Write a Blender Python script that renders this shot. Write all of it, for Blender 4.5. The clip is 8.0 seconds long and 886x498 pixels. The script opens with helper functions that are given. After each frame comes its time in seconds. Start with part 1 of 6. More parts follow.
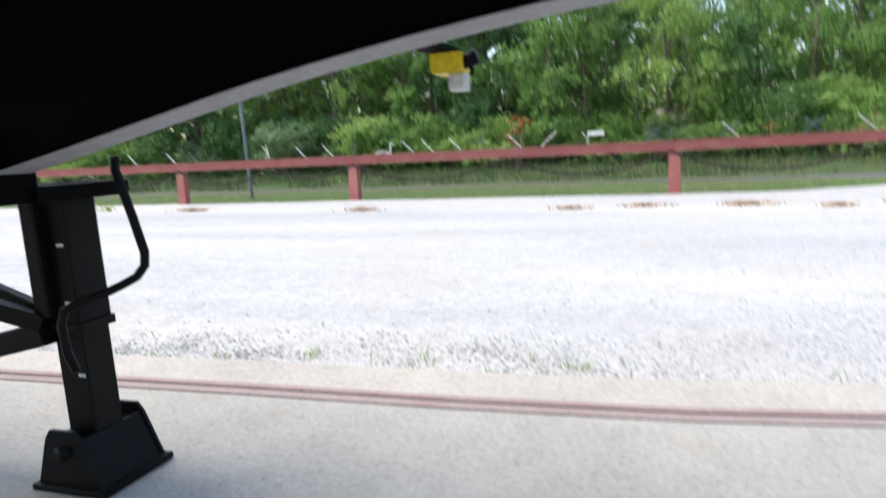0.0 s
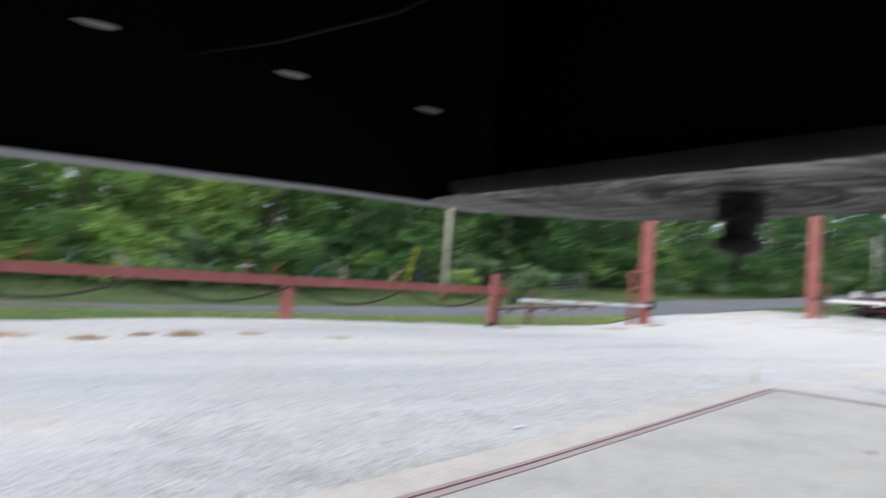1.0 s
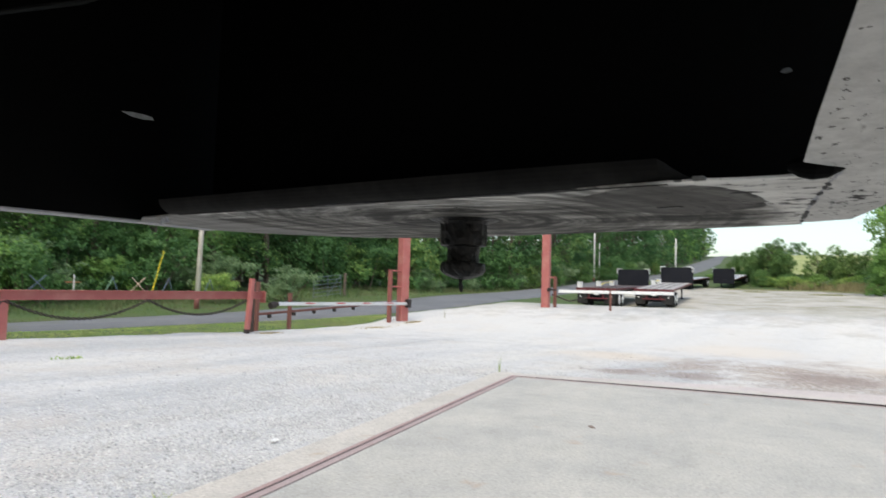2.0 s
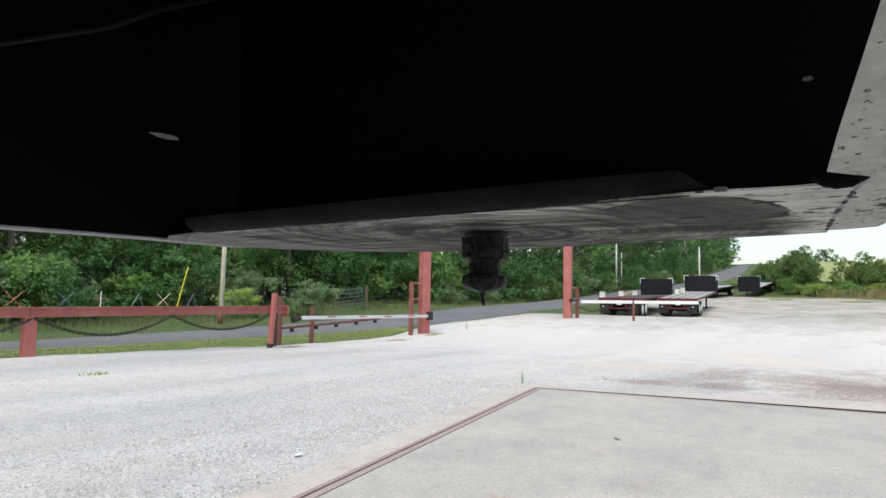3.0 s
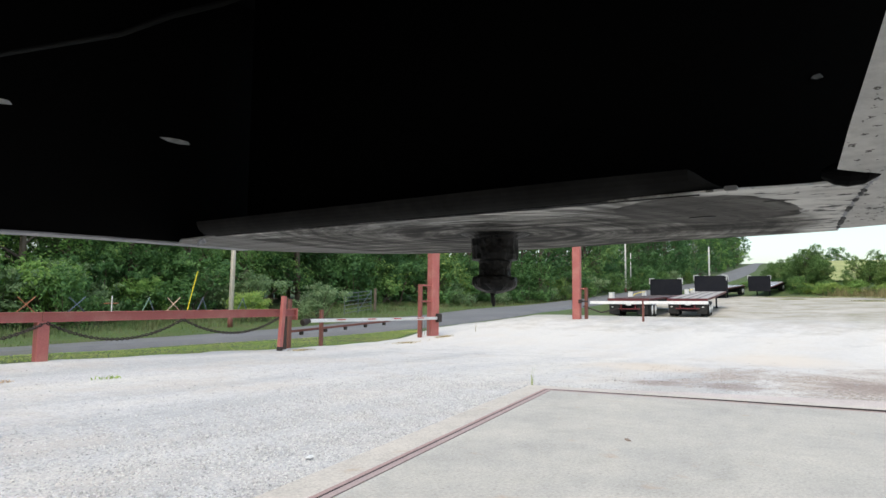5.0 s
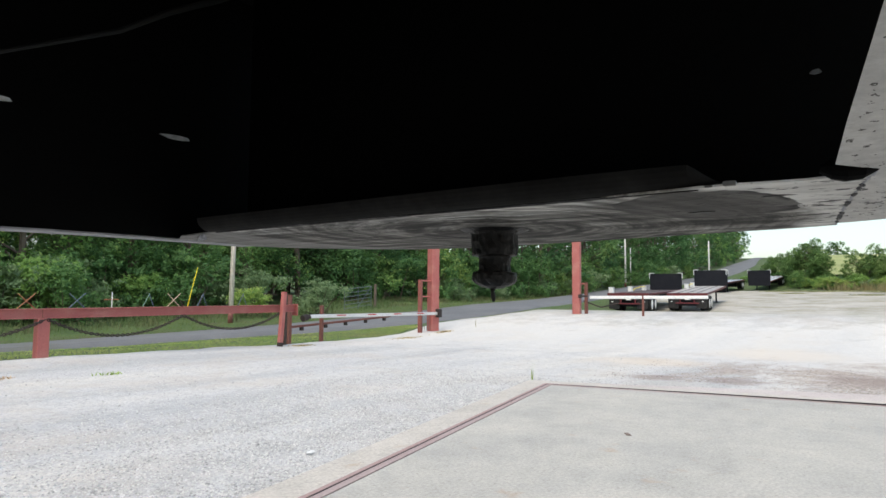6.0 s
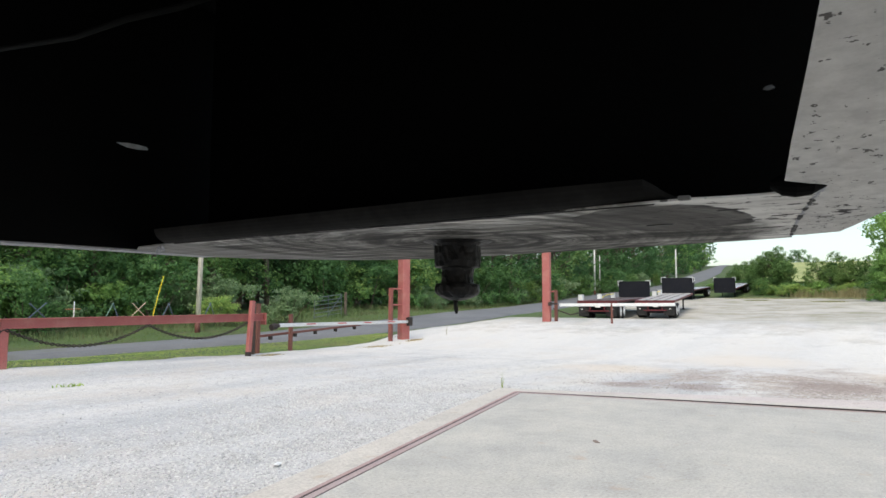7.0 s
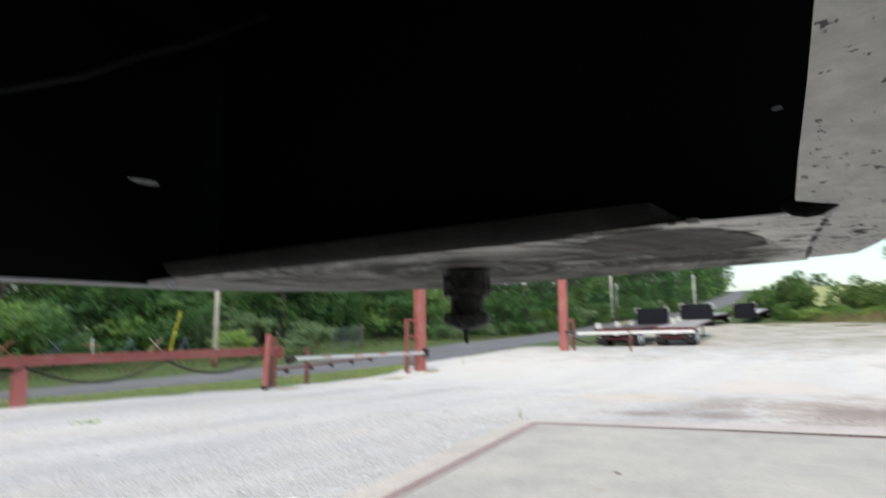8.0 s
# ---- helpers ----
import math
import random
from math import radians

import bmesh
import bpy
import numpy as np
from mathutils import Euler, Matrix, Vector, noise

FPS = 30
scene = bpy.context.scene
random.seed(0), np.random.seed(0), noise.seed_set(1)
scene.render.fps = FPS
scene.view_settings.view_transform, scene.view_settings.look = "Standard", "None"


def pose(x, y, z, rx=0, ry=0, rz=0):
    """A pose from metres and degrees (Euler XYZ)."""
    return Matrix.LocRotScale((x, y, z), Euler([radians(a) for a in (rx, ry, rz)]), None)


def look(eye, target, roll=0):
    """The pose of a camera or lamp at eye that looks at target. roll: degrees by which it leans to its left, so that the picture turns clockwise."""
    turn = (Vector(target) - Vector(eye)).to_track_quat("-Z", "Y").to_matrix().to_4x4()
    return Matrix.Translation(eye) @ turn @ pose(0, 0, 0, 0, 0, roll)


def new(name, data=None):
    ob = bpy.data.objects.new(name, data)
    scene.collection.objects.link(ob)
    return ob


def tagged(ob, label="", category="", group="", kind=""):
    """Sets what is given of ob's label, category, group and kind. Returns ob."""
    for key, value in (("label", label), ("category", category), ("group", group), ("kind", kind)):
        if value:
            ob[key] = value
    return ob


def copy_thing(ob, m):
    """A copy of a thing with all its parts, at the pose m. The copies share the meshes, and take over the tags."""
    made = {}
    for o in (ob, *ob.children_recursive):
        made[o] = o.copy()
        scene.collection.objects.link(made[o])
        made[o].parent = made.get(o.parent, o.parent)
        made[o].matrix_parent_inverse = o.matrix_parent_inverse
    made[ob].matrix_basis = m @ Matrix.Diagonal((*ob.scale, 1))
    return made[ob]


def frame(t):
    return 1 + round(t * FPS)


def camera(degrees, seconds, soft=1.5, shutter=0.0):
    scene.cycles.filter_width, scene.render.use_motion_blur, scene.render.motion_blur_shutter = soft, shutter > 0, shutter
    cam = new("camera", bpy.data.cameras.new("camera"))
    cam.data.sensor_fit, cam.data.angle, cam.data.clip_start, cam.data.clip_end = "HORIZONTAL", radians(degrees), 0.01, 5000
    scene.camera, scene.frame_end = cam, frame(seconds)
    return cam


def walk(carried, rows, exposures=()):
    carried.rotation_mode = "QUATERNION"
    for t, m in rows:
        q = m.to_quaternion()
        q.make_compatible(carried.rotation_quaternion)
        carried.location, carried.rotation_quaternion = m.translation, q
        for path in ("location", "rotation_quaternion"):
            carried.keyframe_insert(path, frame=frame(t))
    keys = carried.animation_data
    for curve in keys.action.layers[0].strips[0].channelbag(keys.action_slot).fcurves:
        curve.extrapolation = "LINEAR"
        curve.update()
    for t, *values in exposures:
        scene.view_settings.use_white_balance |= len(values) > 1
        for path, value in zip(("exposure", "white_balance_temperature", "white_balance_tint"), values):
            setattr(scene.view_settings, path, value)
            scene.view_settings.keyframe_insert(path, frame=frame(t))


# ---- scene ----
cam = camera(66.92, 8.0, soft=1.5, shutter=0.4)
PATH = [
    (0.0, pose(-0.180, -0.058, 0.950, 81.37, 2.76, 19.50)),
    (0.1, pose(-0.155, -0.070, 0.966, 79.42, 3.76, 18.70)),
    (0.2, pose(-0.140, -0.055, 0.966, 79.50, 1.39, 16.25)),
    (0.3, pose(-0.110, -0.040, 0.988, 80.39, 0.29, 11.23)),
    (0.4, pose(-0.105, -0.045, 1.005, 81.25, -1.79, 6.08)),
    (0.5, pose(-0.080, -0.028, 1.019, 83.76, -3.35, 1.71)),
    (0.6, pose(-0.073, 0.012, 1.031, 85.83, -3.40, -8.36)),
    (0.7, pose(-0.037, 0.002, 1.043, 87.50, -3.62, -15.71)),
    (0.8, pose(-0.035, 0.002, 1.056, 88.17, -3.67, -23.25)),
    (0.9, pose(-0.029, -0.018, 1.063, 90.10, -3.64, -30.68)),
    (1.0, pose(-0.016, -0.020, 1.072, 92.51, -4.02, -37.47)),
    (1.2, pose(0.0094, -0.0187, 1.0981, 95.09, -0.25, -47.07)),
    (1.4, pose(0.0379, -0.0249, 1.1069, 94.80, -1.28, -53.57)),
    (1.5, pose(0.0527, -0.0198, 1.1101, 94.77, -2.02, -55.71)),
    (1.8, pose(0.0774, -0.0151, 1.1133, 92.22, -2.32, -58.62)),
    (2.0, pose(0.0737, -0.0129, 1.1207, 93.55, -1.79, -57.53)),
    (2.2, pose(0.0693, -0.0125, 1.1182, 93.91, -2.44, -56.19)),
    (3.3, pose(0.0675, -0.0150, 1.1244, 94.64, -0.72, -55.76)),
    (3.5, pose(0.0642, -0.0110, 1.1217, 94.59, -0.75, -55.92)),
    (4.0, pose(0.0639, -0.0120, 1.1231, 94.67, -0.66, -55.38)),
    (4.5, pose(0.0706, -0.0124, 1.1222, 94.67, -0.94, -55.41)),
    (4.7, pose(0.0655, -0.0138, 1.1215, 94.71, -0.78, -55.29)),
    (5.8, pose(0.0616, -0.0154, 1.1243, 94.56, -0.76, -54.38)),
    (6.0, pose(0.0609, -0.0162, 1.1223, 94.28, -0.47, -54.97)),
    (6.5, pose(0.0659, -0.0217, 1.1242, 94.99, -0.48, -55.52)),
    (7.0, pose(0.0727, -0.0246, 1.1289, 94.97, -0.26, -57.43)),
    (7.5, pose(0.0779, -0.0282, 1.1310, 95.11, -0.44, -58.23)),
    (7.8, pose(0.072, -0.023, 1.127, 94.44, -0.39, -57.88)),
    (7.9, pose(0.080, -0.021, 1.126, 95.59, -0.31, -57.85)),
    (8.0, pose(0.0869, -0.0279, 1.1279, 97.56, 0.64, -56.02)),
]
walk(cam, PATH, [(0.0, 1.42, 6950, 7), (0.15, 1.30, 6950, 7), (0.3, 1.04, 6800, 7), (0.5, 0.97, 6700, 7), (1.0, 0.93, 6800, 7), (1.5, 1.05, 7050, 7), (2.0, 1.0, 7200, 5), (8.0, 0.98, 7200, 5)])

# ---------------- world, sun, exposure ----------------
world = bpy.data.worlds.new("sky")
scene.world = world
world.use_nodes = True
wn = world.node_tree
for n in list(wn.nodes):
    wn.nodes.remove(n)
sky = wn.nodes.new("ShaderNodeTexSky")
sky.sky_type = "NISHITA"
sky.sun_disc = False
sky.sun_elevation = radians(60)
sky.sun_rotation = radians(253)
sky.air_density = 1.0
sky.dust_density = 2.5
sky.ozone_density = 1.0
bg = wn.nodes.new("ShaderNodeBackground")
bg.inputs["Strength"].default_value = 0.15
wout = wn.nodes.new("ShaderNodeOutputWorld")
wn.links.new(sky.outputs["Color"], bg.inputs["Color"])
wn.links.new(bg.outputs["Background"], wout.inputs["Surface"])

sun = new("sun", bpy.data.lights.new("sun", "SUN"))
sun.data.energy = 0.7
sun.data.angle = radians(34)
sun.data.color = (1.0, 0.975, 0.94)
# high and veiled, from behind the trailer
sun.matrix_world = look((0, 0, 30), (16.6, 5.0, 0))


# ---------------- materials ----------------
def material(name):
    m = bpy.data.materials.new(name)
    m.use_nodes = True
    nt = m.node_tree
    return m, nt, nt.nodes["Principled BSDF"]


def noise_node(nt, scale, detail=4.0, rough=0.55, vec=None):
    n = nt.nodes.new("ShaderNodeTexNoise")
    n.inputs["Scale"].default_value = scale
    n.inputs["Detail"].default_value = detail
    n.inputs["Roughness"].default_value = rough
    if vec is not None:
        nt.links.new(vec, n.inputs["Vector"])
    return n


def ramp(nt, src, stops):
    r = nt.nodes.new("ShaderNodeValToRGB")
    el = r.color_ramp.elements
    while len(el) < len(stops):
        el.new(0.5)
    for e, (p, c) in zip(el, stops):
        e.position = p
        e.color = (*c, 1.0)
    nt.links.new(src, r.inputs["Fac"])
    return r


def mix(nt, fac, a, b, mode="MIX"):
    m = nt.nodes.new("ShaderNodeMix")
    m.data_type = "RGBA"
    m.blend_type = mode
    for sock, v in ((m.inputs[0], fac), (m.inputs[6], a), (m.inputs[7], b)):
        if isinstance(v, (int, float)):
            sock.default_value = v
        elif isinstance(v, tuple):
            sock.default_value = (*v, 1.0)
        else:
            nt.links.new(v, sock)
    return m.outputs[2]


def bump(nt, bsdf, height, strength, distance=0.01):
    b = nt.nodes.new("ShaderNodeBump")
    b.inputs["Strength"].default_value = strength
    b.inputs["Distance"].default_value = distance
    nt.links.new(height, b.inputs["Height"])
    nt.links.new(b.outputs["Normal"], bsdf.inputs["Normal"])


def geo_coord(nt):
    return nt.nodes.new("ShaderNodeNewGeometry").outputs["Position"]


def painted(name, base, wear, rough=0.5, metal=0.0, scale=6.0, amount=0.5, fine=60.0, bumpy=0.15):
    """Paint or metal with large stains, fine speckle and a little relief."""
    m, nt, b = material(name)
    co = geo_coord(nt)
    big = noise_node(nt, scale, 5, 0.6, co)
    small = noise_node(nt, fine, 3, 0.6, co)
    f1 = ramp(nt, big.outputs["Fac"], [(0.45, (0, 0, 0)), (0.75, (amount, amount, amount))])
    c1 = mix(nt, f1.outputs["Color"], base, wear)
    v = ramp(nt, small.outputs["Fac"], [(0.3, (0.78, 0.78, 0.78)), (0.7, (1.12, 1.12, 1.12))])
    c2 = mix(nt, 1.0, c1, v.outputs["Color"], "MULTIPLY")
    nt.links.new(c2, b.inputs["Base Color"])
    b.inputs["Roughness"].default_value = rough
    b.inputs["Metallic"].default_value = metal
    bump(nt, b, small.outputs["Fac"], bumpy, 0.004)
    return m


RED = painted("red_oxide_paint", (0.36, 0.104, 0.092), (0.43, 0.19, 0.155), 0.6, scale=3.0, amount=0.7)
DULLRED = painted("rust_darkened_red", (0.25, 0.075, 0.06), (0.14, 0.06, 0.045), 0.7, scale=6.0, amount=0.8)
RUSTRED = painted("rusty_red_steel", (0.17, 0.06, 0.045), (0.10, 0.055, 0.04), 0.75, scale=9.0)
CHAIN = painted("rusty_chain_steel", (0.032, 0.025, 0.023), (0.07, 0.042, 0.032), 0.7, 0.3, scale=14.0)
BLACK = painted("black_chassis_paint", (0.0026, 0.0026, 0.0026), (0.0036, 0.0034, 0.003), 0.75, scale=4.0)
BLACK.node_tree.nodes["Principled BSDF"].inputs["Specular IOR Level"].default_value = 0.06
LEGBLACK = painted("black_leg_paint", (0.005, 0.005, 0.0055), (0.011, 0.0105, 0.01), 0.45, scale=7.0)
LEGBLACK.node_tree.nodes["Principled BSDF"].inputs["Specular IOR Level"].default_value = 0.12
WHITE = painted("white_paint", (0.75, 0.75, 0.74), (0.5, 0.48, 0.45), 0.45, scale=8.0, amount=0.4)
ALU = painted("bare_aluminium", (0.72, 0.72, 0.72), (0.5, 0.5, 0.5), 0.42, 0.5, scale=5.0)
YELLOW = painted("yellow_plastic", (0.85, 0.66, 0.02), (0.62, 0.46, 0.03), 0.45, scale=12.0, amount=0.3)
BLUEPAINT = painted("faded_blue_paint", (0.075, 0.115, 0.16), (0.12, 0.13, 0.13), 0.6, scale=15.0)
ORANGE = painted("orange_rust_paint", (0.34, 0.13, 0.06), (0.2, 0.1, 0.06), 0.7, scale=15.0)
TAN = painted("faded_tan_paint", (0.55, 0.42, 0.3), (0.4, 0.24, 0.14), 0.6, scale=15.0)
GREENPAINT = painted("pale_green_paint", (0.15, 0.27, 0.2), (0.2, 0.2, 0.17), 0.6, scale=15.0)
TYRE = painted("tyre_rubber", (0.015, 0.015, 0.015), (0.04, 0.038, 0.035), 0.85, scale=8.0)
NAVY = painted("dark_bulkhead_paint", (0.008, 0.009, 0.014), (0.018, 0.018, 0.022), 0.6, scale=2.0)
NAVY.node_tree.nodes["Principled BSDF"].inputs["Specular IOR Level"].default_value = 0.2
MAROON = painted("dark_red_rear_frame", (0.11, 0.014, 0.018), (0.05, 0.012, 0.014), 0.4, scale=4.0)
GATEGREY = painted("galvanised_gate_tube", (0.15, 0.18, 0.18), (0.1, 0.12, 0.12), 0.5, 0.4, scale=5.0)
REDLENS = painted("red_lamp_lens", (0.5, 0.02, 0.02), (0.4, 0.02, 0.02), 0.2)
GREASE = painted("old_black_grease", (0.0045, 0.004, 0.0036), (0.02, 0.0165, 0.014), 0.5, scale=34.0, bumpy=0.9)
GREASE.node_tree.nodes["Principled BSDF"].inputs["Specular IOR Level"].default_value = 0.25


def wood(name, base, dark, vertical=True):
    m, nt, b = material(name)
    co = geo_coord(nt)
    mp = nt.nodes.new("ShaderNodeMapping")
    mp.inputs["Scale"].default_value = (9, 9, 0.7) if vertical else (0.6, 12, 12)
    nt.links.new(co, mp.inputs["Vector"])
    n = noise_node(nt, 2.2, 6, 0.65, mp.outputs["Vector"])
    r = ramp(nt, n.outputs["Fac"], [(0.25, dark), (0.52, base)])
    nt.links.new(r.outputs["Color"], b.inputs["Base Color"])
    b.inputs["Roughness"].default_value = 0.85
    bump(nt, b, n.outputs["Fac"], 0.4, 0.01)
    return m


POLEWOOD = wood("weathered_pole_wood", (0.75, 0.67, 0.58), (0.3, 0.22, 0.16))
BARK = wood("tree_bark", (0.13, 0.1, 0.075), (0.05, 0.04, 0.03))
DECKWOOD = wood("grey_deck_planks", (0.36, 0.35, 0.34), (0.2, 0.19, 0.18), False)


# places and shapes of the mud spots by the pad's end: x, y, 1 / half-lengths, colour
DARKMUD, SAND = (0.235, 0.19, 0.165), (0.52, 0.44, 0.35)
MUDSPOTS = [(11.9, 0.5, 0.75, 0.85, DARKMUD), (10.55, 2.2, 1.6, 1.5, DARKMUD), (10.3, 3.2, 1.8, 1.6, DARKMUD), (16.1, 2.4, 0.5, 0.5, SAND), (13.0, 4.2, 0.8, 0.6, SAND), (14.0, -1.2, 0.6, 0.5, SAND)]


def make_gravel():
    m, nt, b = material("white_limestone_gravel")
    co = geo_coord(nt)
    cell = nt.nodes.new("ShaderNodeTexVoronoi")
    cell.inputs["Scale"].default_value = 50.0
    nt.links.new(co, cell.inputs["Vector"])
    tone = ramp(nt, cell.outputs["Color"], [(0.1, (0.38, 0.385, 0.39)), (0.5, (0.465, 0.465, 0.46)), (0.9, (0.55, 0.54, 0.52))])
    # wheel tracks and drifts along the yard
    tm = nt.nodes.new("ShaderNodeMapping")
    tm.inputs["Scale"].default_value = (0.09, 0.6, 1)
    tm.inputs["Rotation"].default_value = (0, 0, radians(-6))
    nt.links.new(co, tm.inputs["Vector"])
    broad = noise_node(nt, 1.0, 5, 0.55, tm.outputs["Vector"])
    track = ramp(nt, broad.outputs["Fac"], [(0.36, (0.82, 0.83, 0.85)), (0.5, (0.98, 0.98, 0.99)), (0.64, (1.10, 1.08, 1.04))])
    c1 = mix(nt, 1.0, tone.outputs["Color"], track.outputs["Color"], "MULTIPLY")
    mott = noise_node(nt, 5.5, 8, 0.78, co)
    mo = ramp(nt, mott.outputs["Fac"], [(0.34, (0.86, 0.85, 0.84)), (0.5, (1.0, 1.0, 1.0)), (0.68, (1.06, 1.06, 1.06))])
    c1 = mix(nt, 1.0, c1, mo.outputs["Color"], "MULTIPLY")
    # sandy and pinkish drifts
    drift = noise_node(nt, 0.55, 6, 0.65, co)
    dr = ramp(nt, drift.outputs["Fac"], [(0.50, (0, 0, 0)), (0.62, (0.34, 0.34, 0.34)), (0.72, (0.15, 0.15, 0.15))])
    c1 = mix(nt, dr.outputs["Color"], c1, (0.45, 0.39, 0.325))
    # brown mud washed over the gravel by the end of the pad
    mp = nt.nodes.new("ShaderNodeMapping")
    mp.vector_type = "POINT"
    mp.inputs["Location"].default_value = (-1.72, -0.07, 0)
    mp.inputs["Scale"].default_value = (0.14, 0.15, 0)
    nt.links.new(co, mp.inputs["Vector"])
    ln = nt.nodes.new("ShaderNodeVectorMath")
    ln.operation = "LENGTH"
    nt.links.new(mp.outputs["Vector"], ln.inputs[0])
    rag = noise_node(nt, 0.9, 7, 0.75, co)
    sub = nt.nodes.new("ShaderNodeMath")
    sub.operation = "MULTIPLY_ADD"
    sub.inputs[1].default_value = 1.3
    nt.links.new(rag.outputs["Fac"], sub.inputs[0])
    nt.links.new(ln.outputs["Value"], sub.inputs[2])
    mud = ramp(nt, sub.outputs["Value"], [(0.80, (0.85, 0.85, 0.85)), (1.1, (0.45, 0.45, 0.45)), (1.5, (0, 0, 0))])
    clod = noise_node(nt, 16.0, 7, 0.8, co)
    mudc = ramp(nt, clod.outputs["Fac"], [(0.38, (0.13, 0.105, 0.09)), (0.5, (0.33, 0.275, 0.235)), (0.6, (0.50, 0.44, 0.39))])
    c2 = mix(nt, mud.outputs["Color"], c1, mudc.outputs["Color"])
    # darker churned spots and a sandy streak
    for x, y, sx_, sy_, tone in MUDSPOTS:
        pm = nt.nodes.new("ShaderNodeMapping")
        pm.inputs["Location"].default_value = (-x * sx_, -y * sy_, 0)
        pm.inputs["Scale"].default_value = (sx_, sy_, 0)
        nt.links.new(co, pm.inputs["Vector"])
        pl = nt.nodes.new("ShaderNodeVectorMath")
        pl.operation = "LENGTH"
        nt.links.new(pm.outputs["Vector"], pl.inputs[0])
        pa = nt.nodes.new("ShaderNodeMath")
        pa.operation = "MULTIPLY_ADD"
        pa.inputs[1].default_value = 1.6
        nt.links.new(clod.outputs["Fac"], pa.inputs[0])
        nt.links.new(pl.outputs["Value"], pa.inputs[2])
        pa2 = nt.nodes.new("ShaderNodeMath")
        pa2.operation = "MULTIPLY"
        pa2.inputs[1].default_value = 0.6
        nt.links.new(pa.outputs["Value"], pa2.inputs[0])
        pf = ramp(nt, pa2.outputs["Value"], [(0.72, (0.75, 0.75, 0.75)), (0.98, (0, 0, 0))])
        c2 = mix(nt, pf.outputs["Color"], c2, tone)
    spots = noise_node(nt, 2.6, 6, 0.65, co)
    sp = ramp(nt, spots.outputs["Fac"], [(0.62, (0, 0, 0)), (0.74, (0.35, 0.35, 0.35))])
    c3 = mix(nt, sp.outputs["Color"], c2, (0.3, 0.27, 0.22))
    # the trodden far end of the yard: grey dirt with moss and weed
    sx = nt.nodes.new("ShaderNodeSeparateXYZ")
    nt.links.new(co, sx.inputs["Vector"])
    far = nt.nodes.new("ShaderNodeMath")
    far.operation = "MULTIPLY_ADD"
    far.inputs[1].default_value = 0.05
    nt.links.new(sx.outputs["X"], far.inputs[0])
    nt.links.new(rag.outputs["Fac"], far.inputs[2])
    far2 = nt.nodes.new("ShaderNodeMath")
    far2.operation = "MULTIPLY"
    far2.inputs[1].default_value = 0.36
    nt.links.new(far.outputs["Value"], far2.inputs[0])
    dust = ramp(nt, far2.outputs["Value"], [(0.56, (0, 0, 0)), (0.66, (0.6, 0.6, 0.6)), (0.95, (1, 1, 1))])
    patch = noise_node(nt, 0.33, 8, 0.72, co)
    dirt = ramp(nt, patch.outputs["Fac"], [(0.30, (0.50, 0.475, 0.435)), (0.46, (0.41, 0.39, 0.35)), (0.56, (0.33, 0.315, 0.265)), (0.68, (0.22, 0.23, 0.14))])
    dirt2 = mix(nt, 1.0, dirt.outputs["Color"], mo.outputs["Color"], "MULTIPLY")
    # whiter band in the gravel colour, standing in for sun across the yard
    sun_band = ramp(nt, far2.outputs["Value"], [(0.39, (0, 0, 0)), (0.46, (0.45, 0.45, 0.45)), (0.55, (0.55, 0.55, 0.55)), (0.62, (0, 0, 0))])
    c3 = mix(nt, sun_band.outputs["Color"], c3, (0.61, 0.595, 0.565))
    c4 = mix(nt, dust.outputs["Color"], c3, dirt2)
    nt.links.new(c4, b.inputs["Base Color"])
    b.inputs["Roughness"].default_value = 0.95
    bump(nt, b, cell.outputs["Distance"], 0.26, 0.013)
    return m


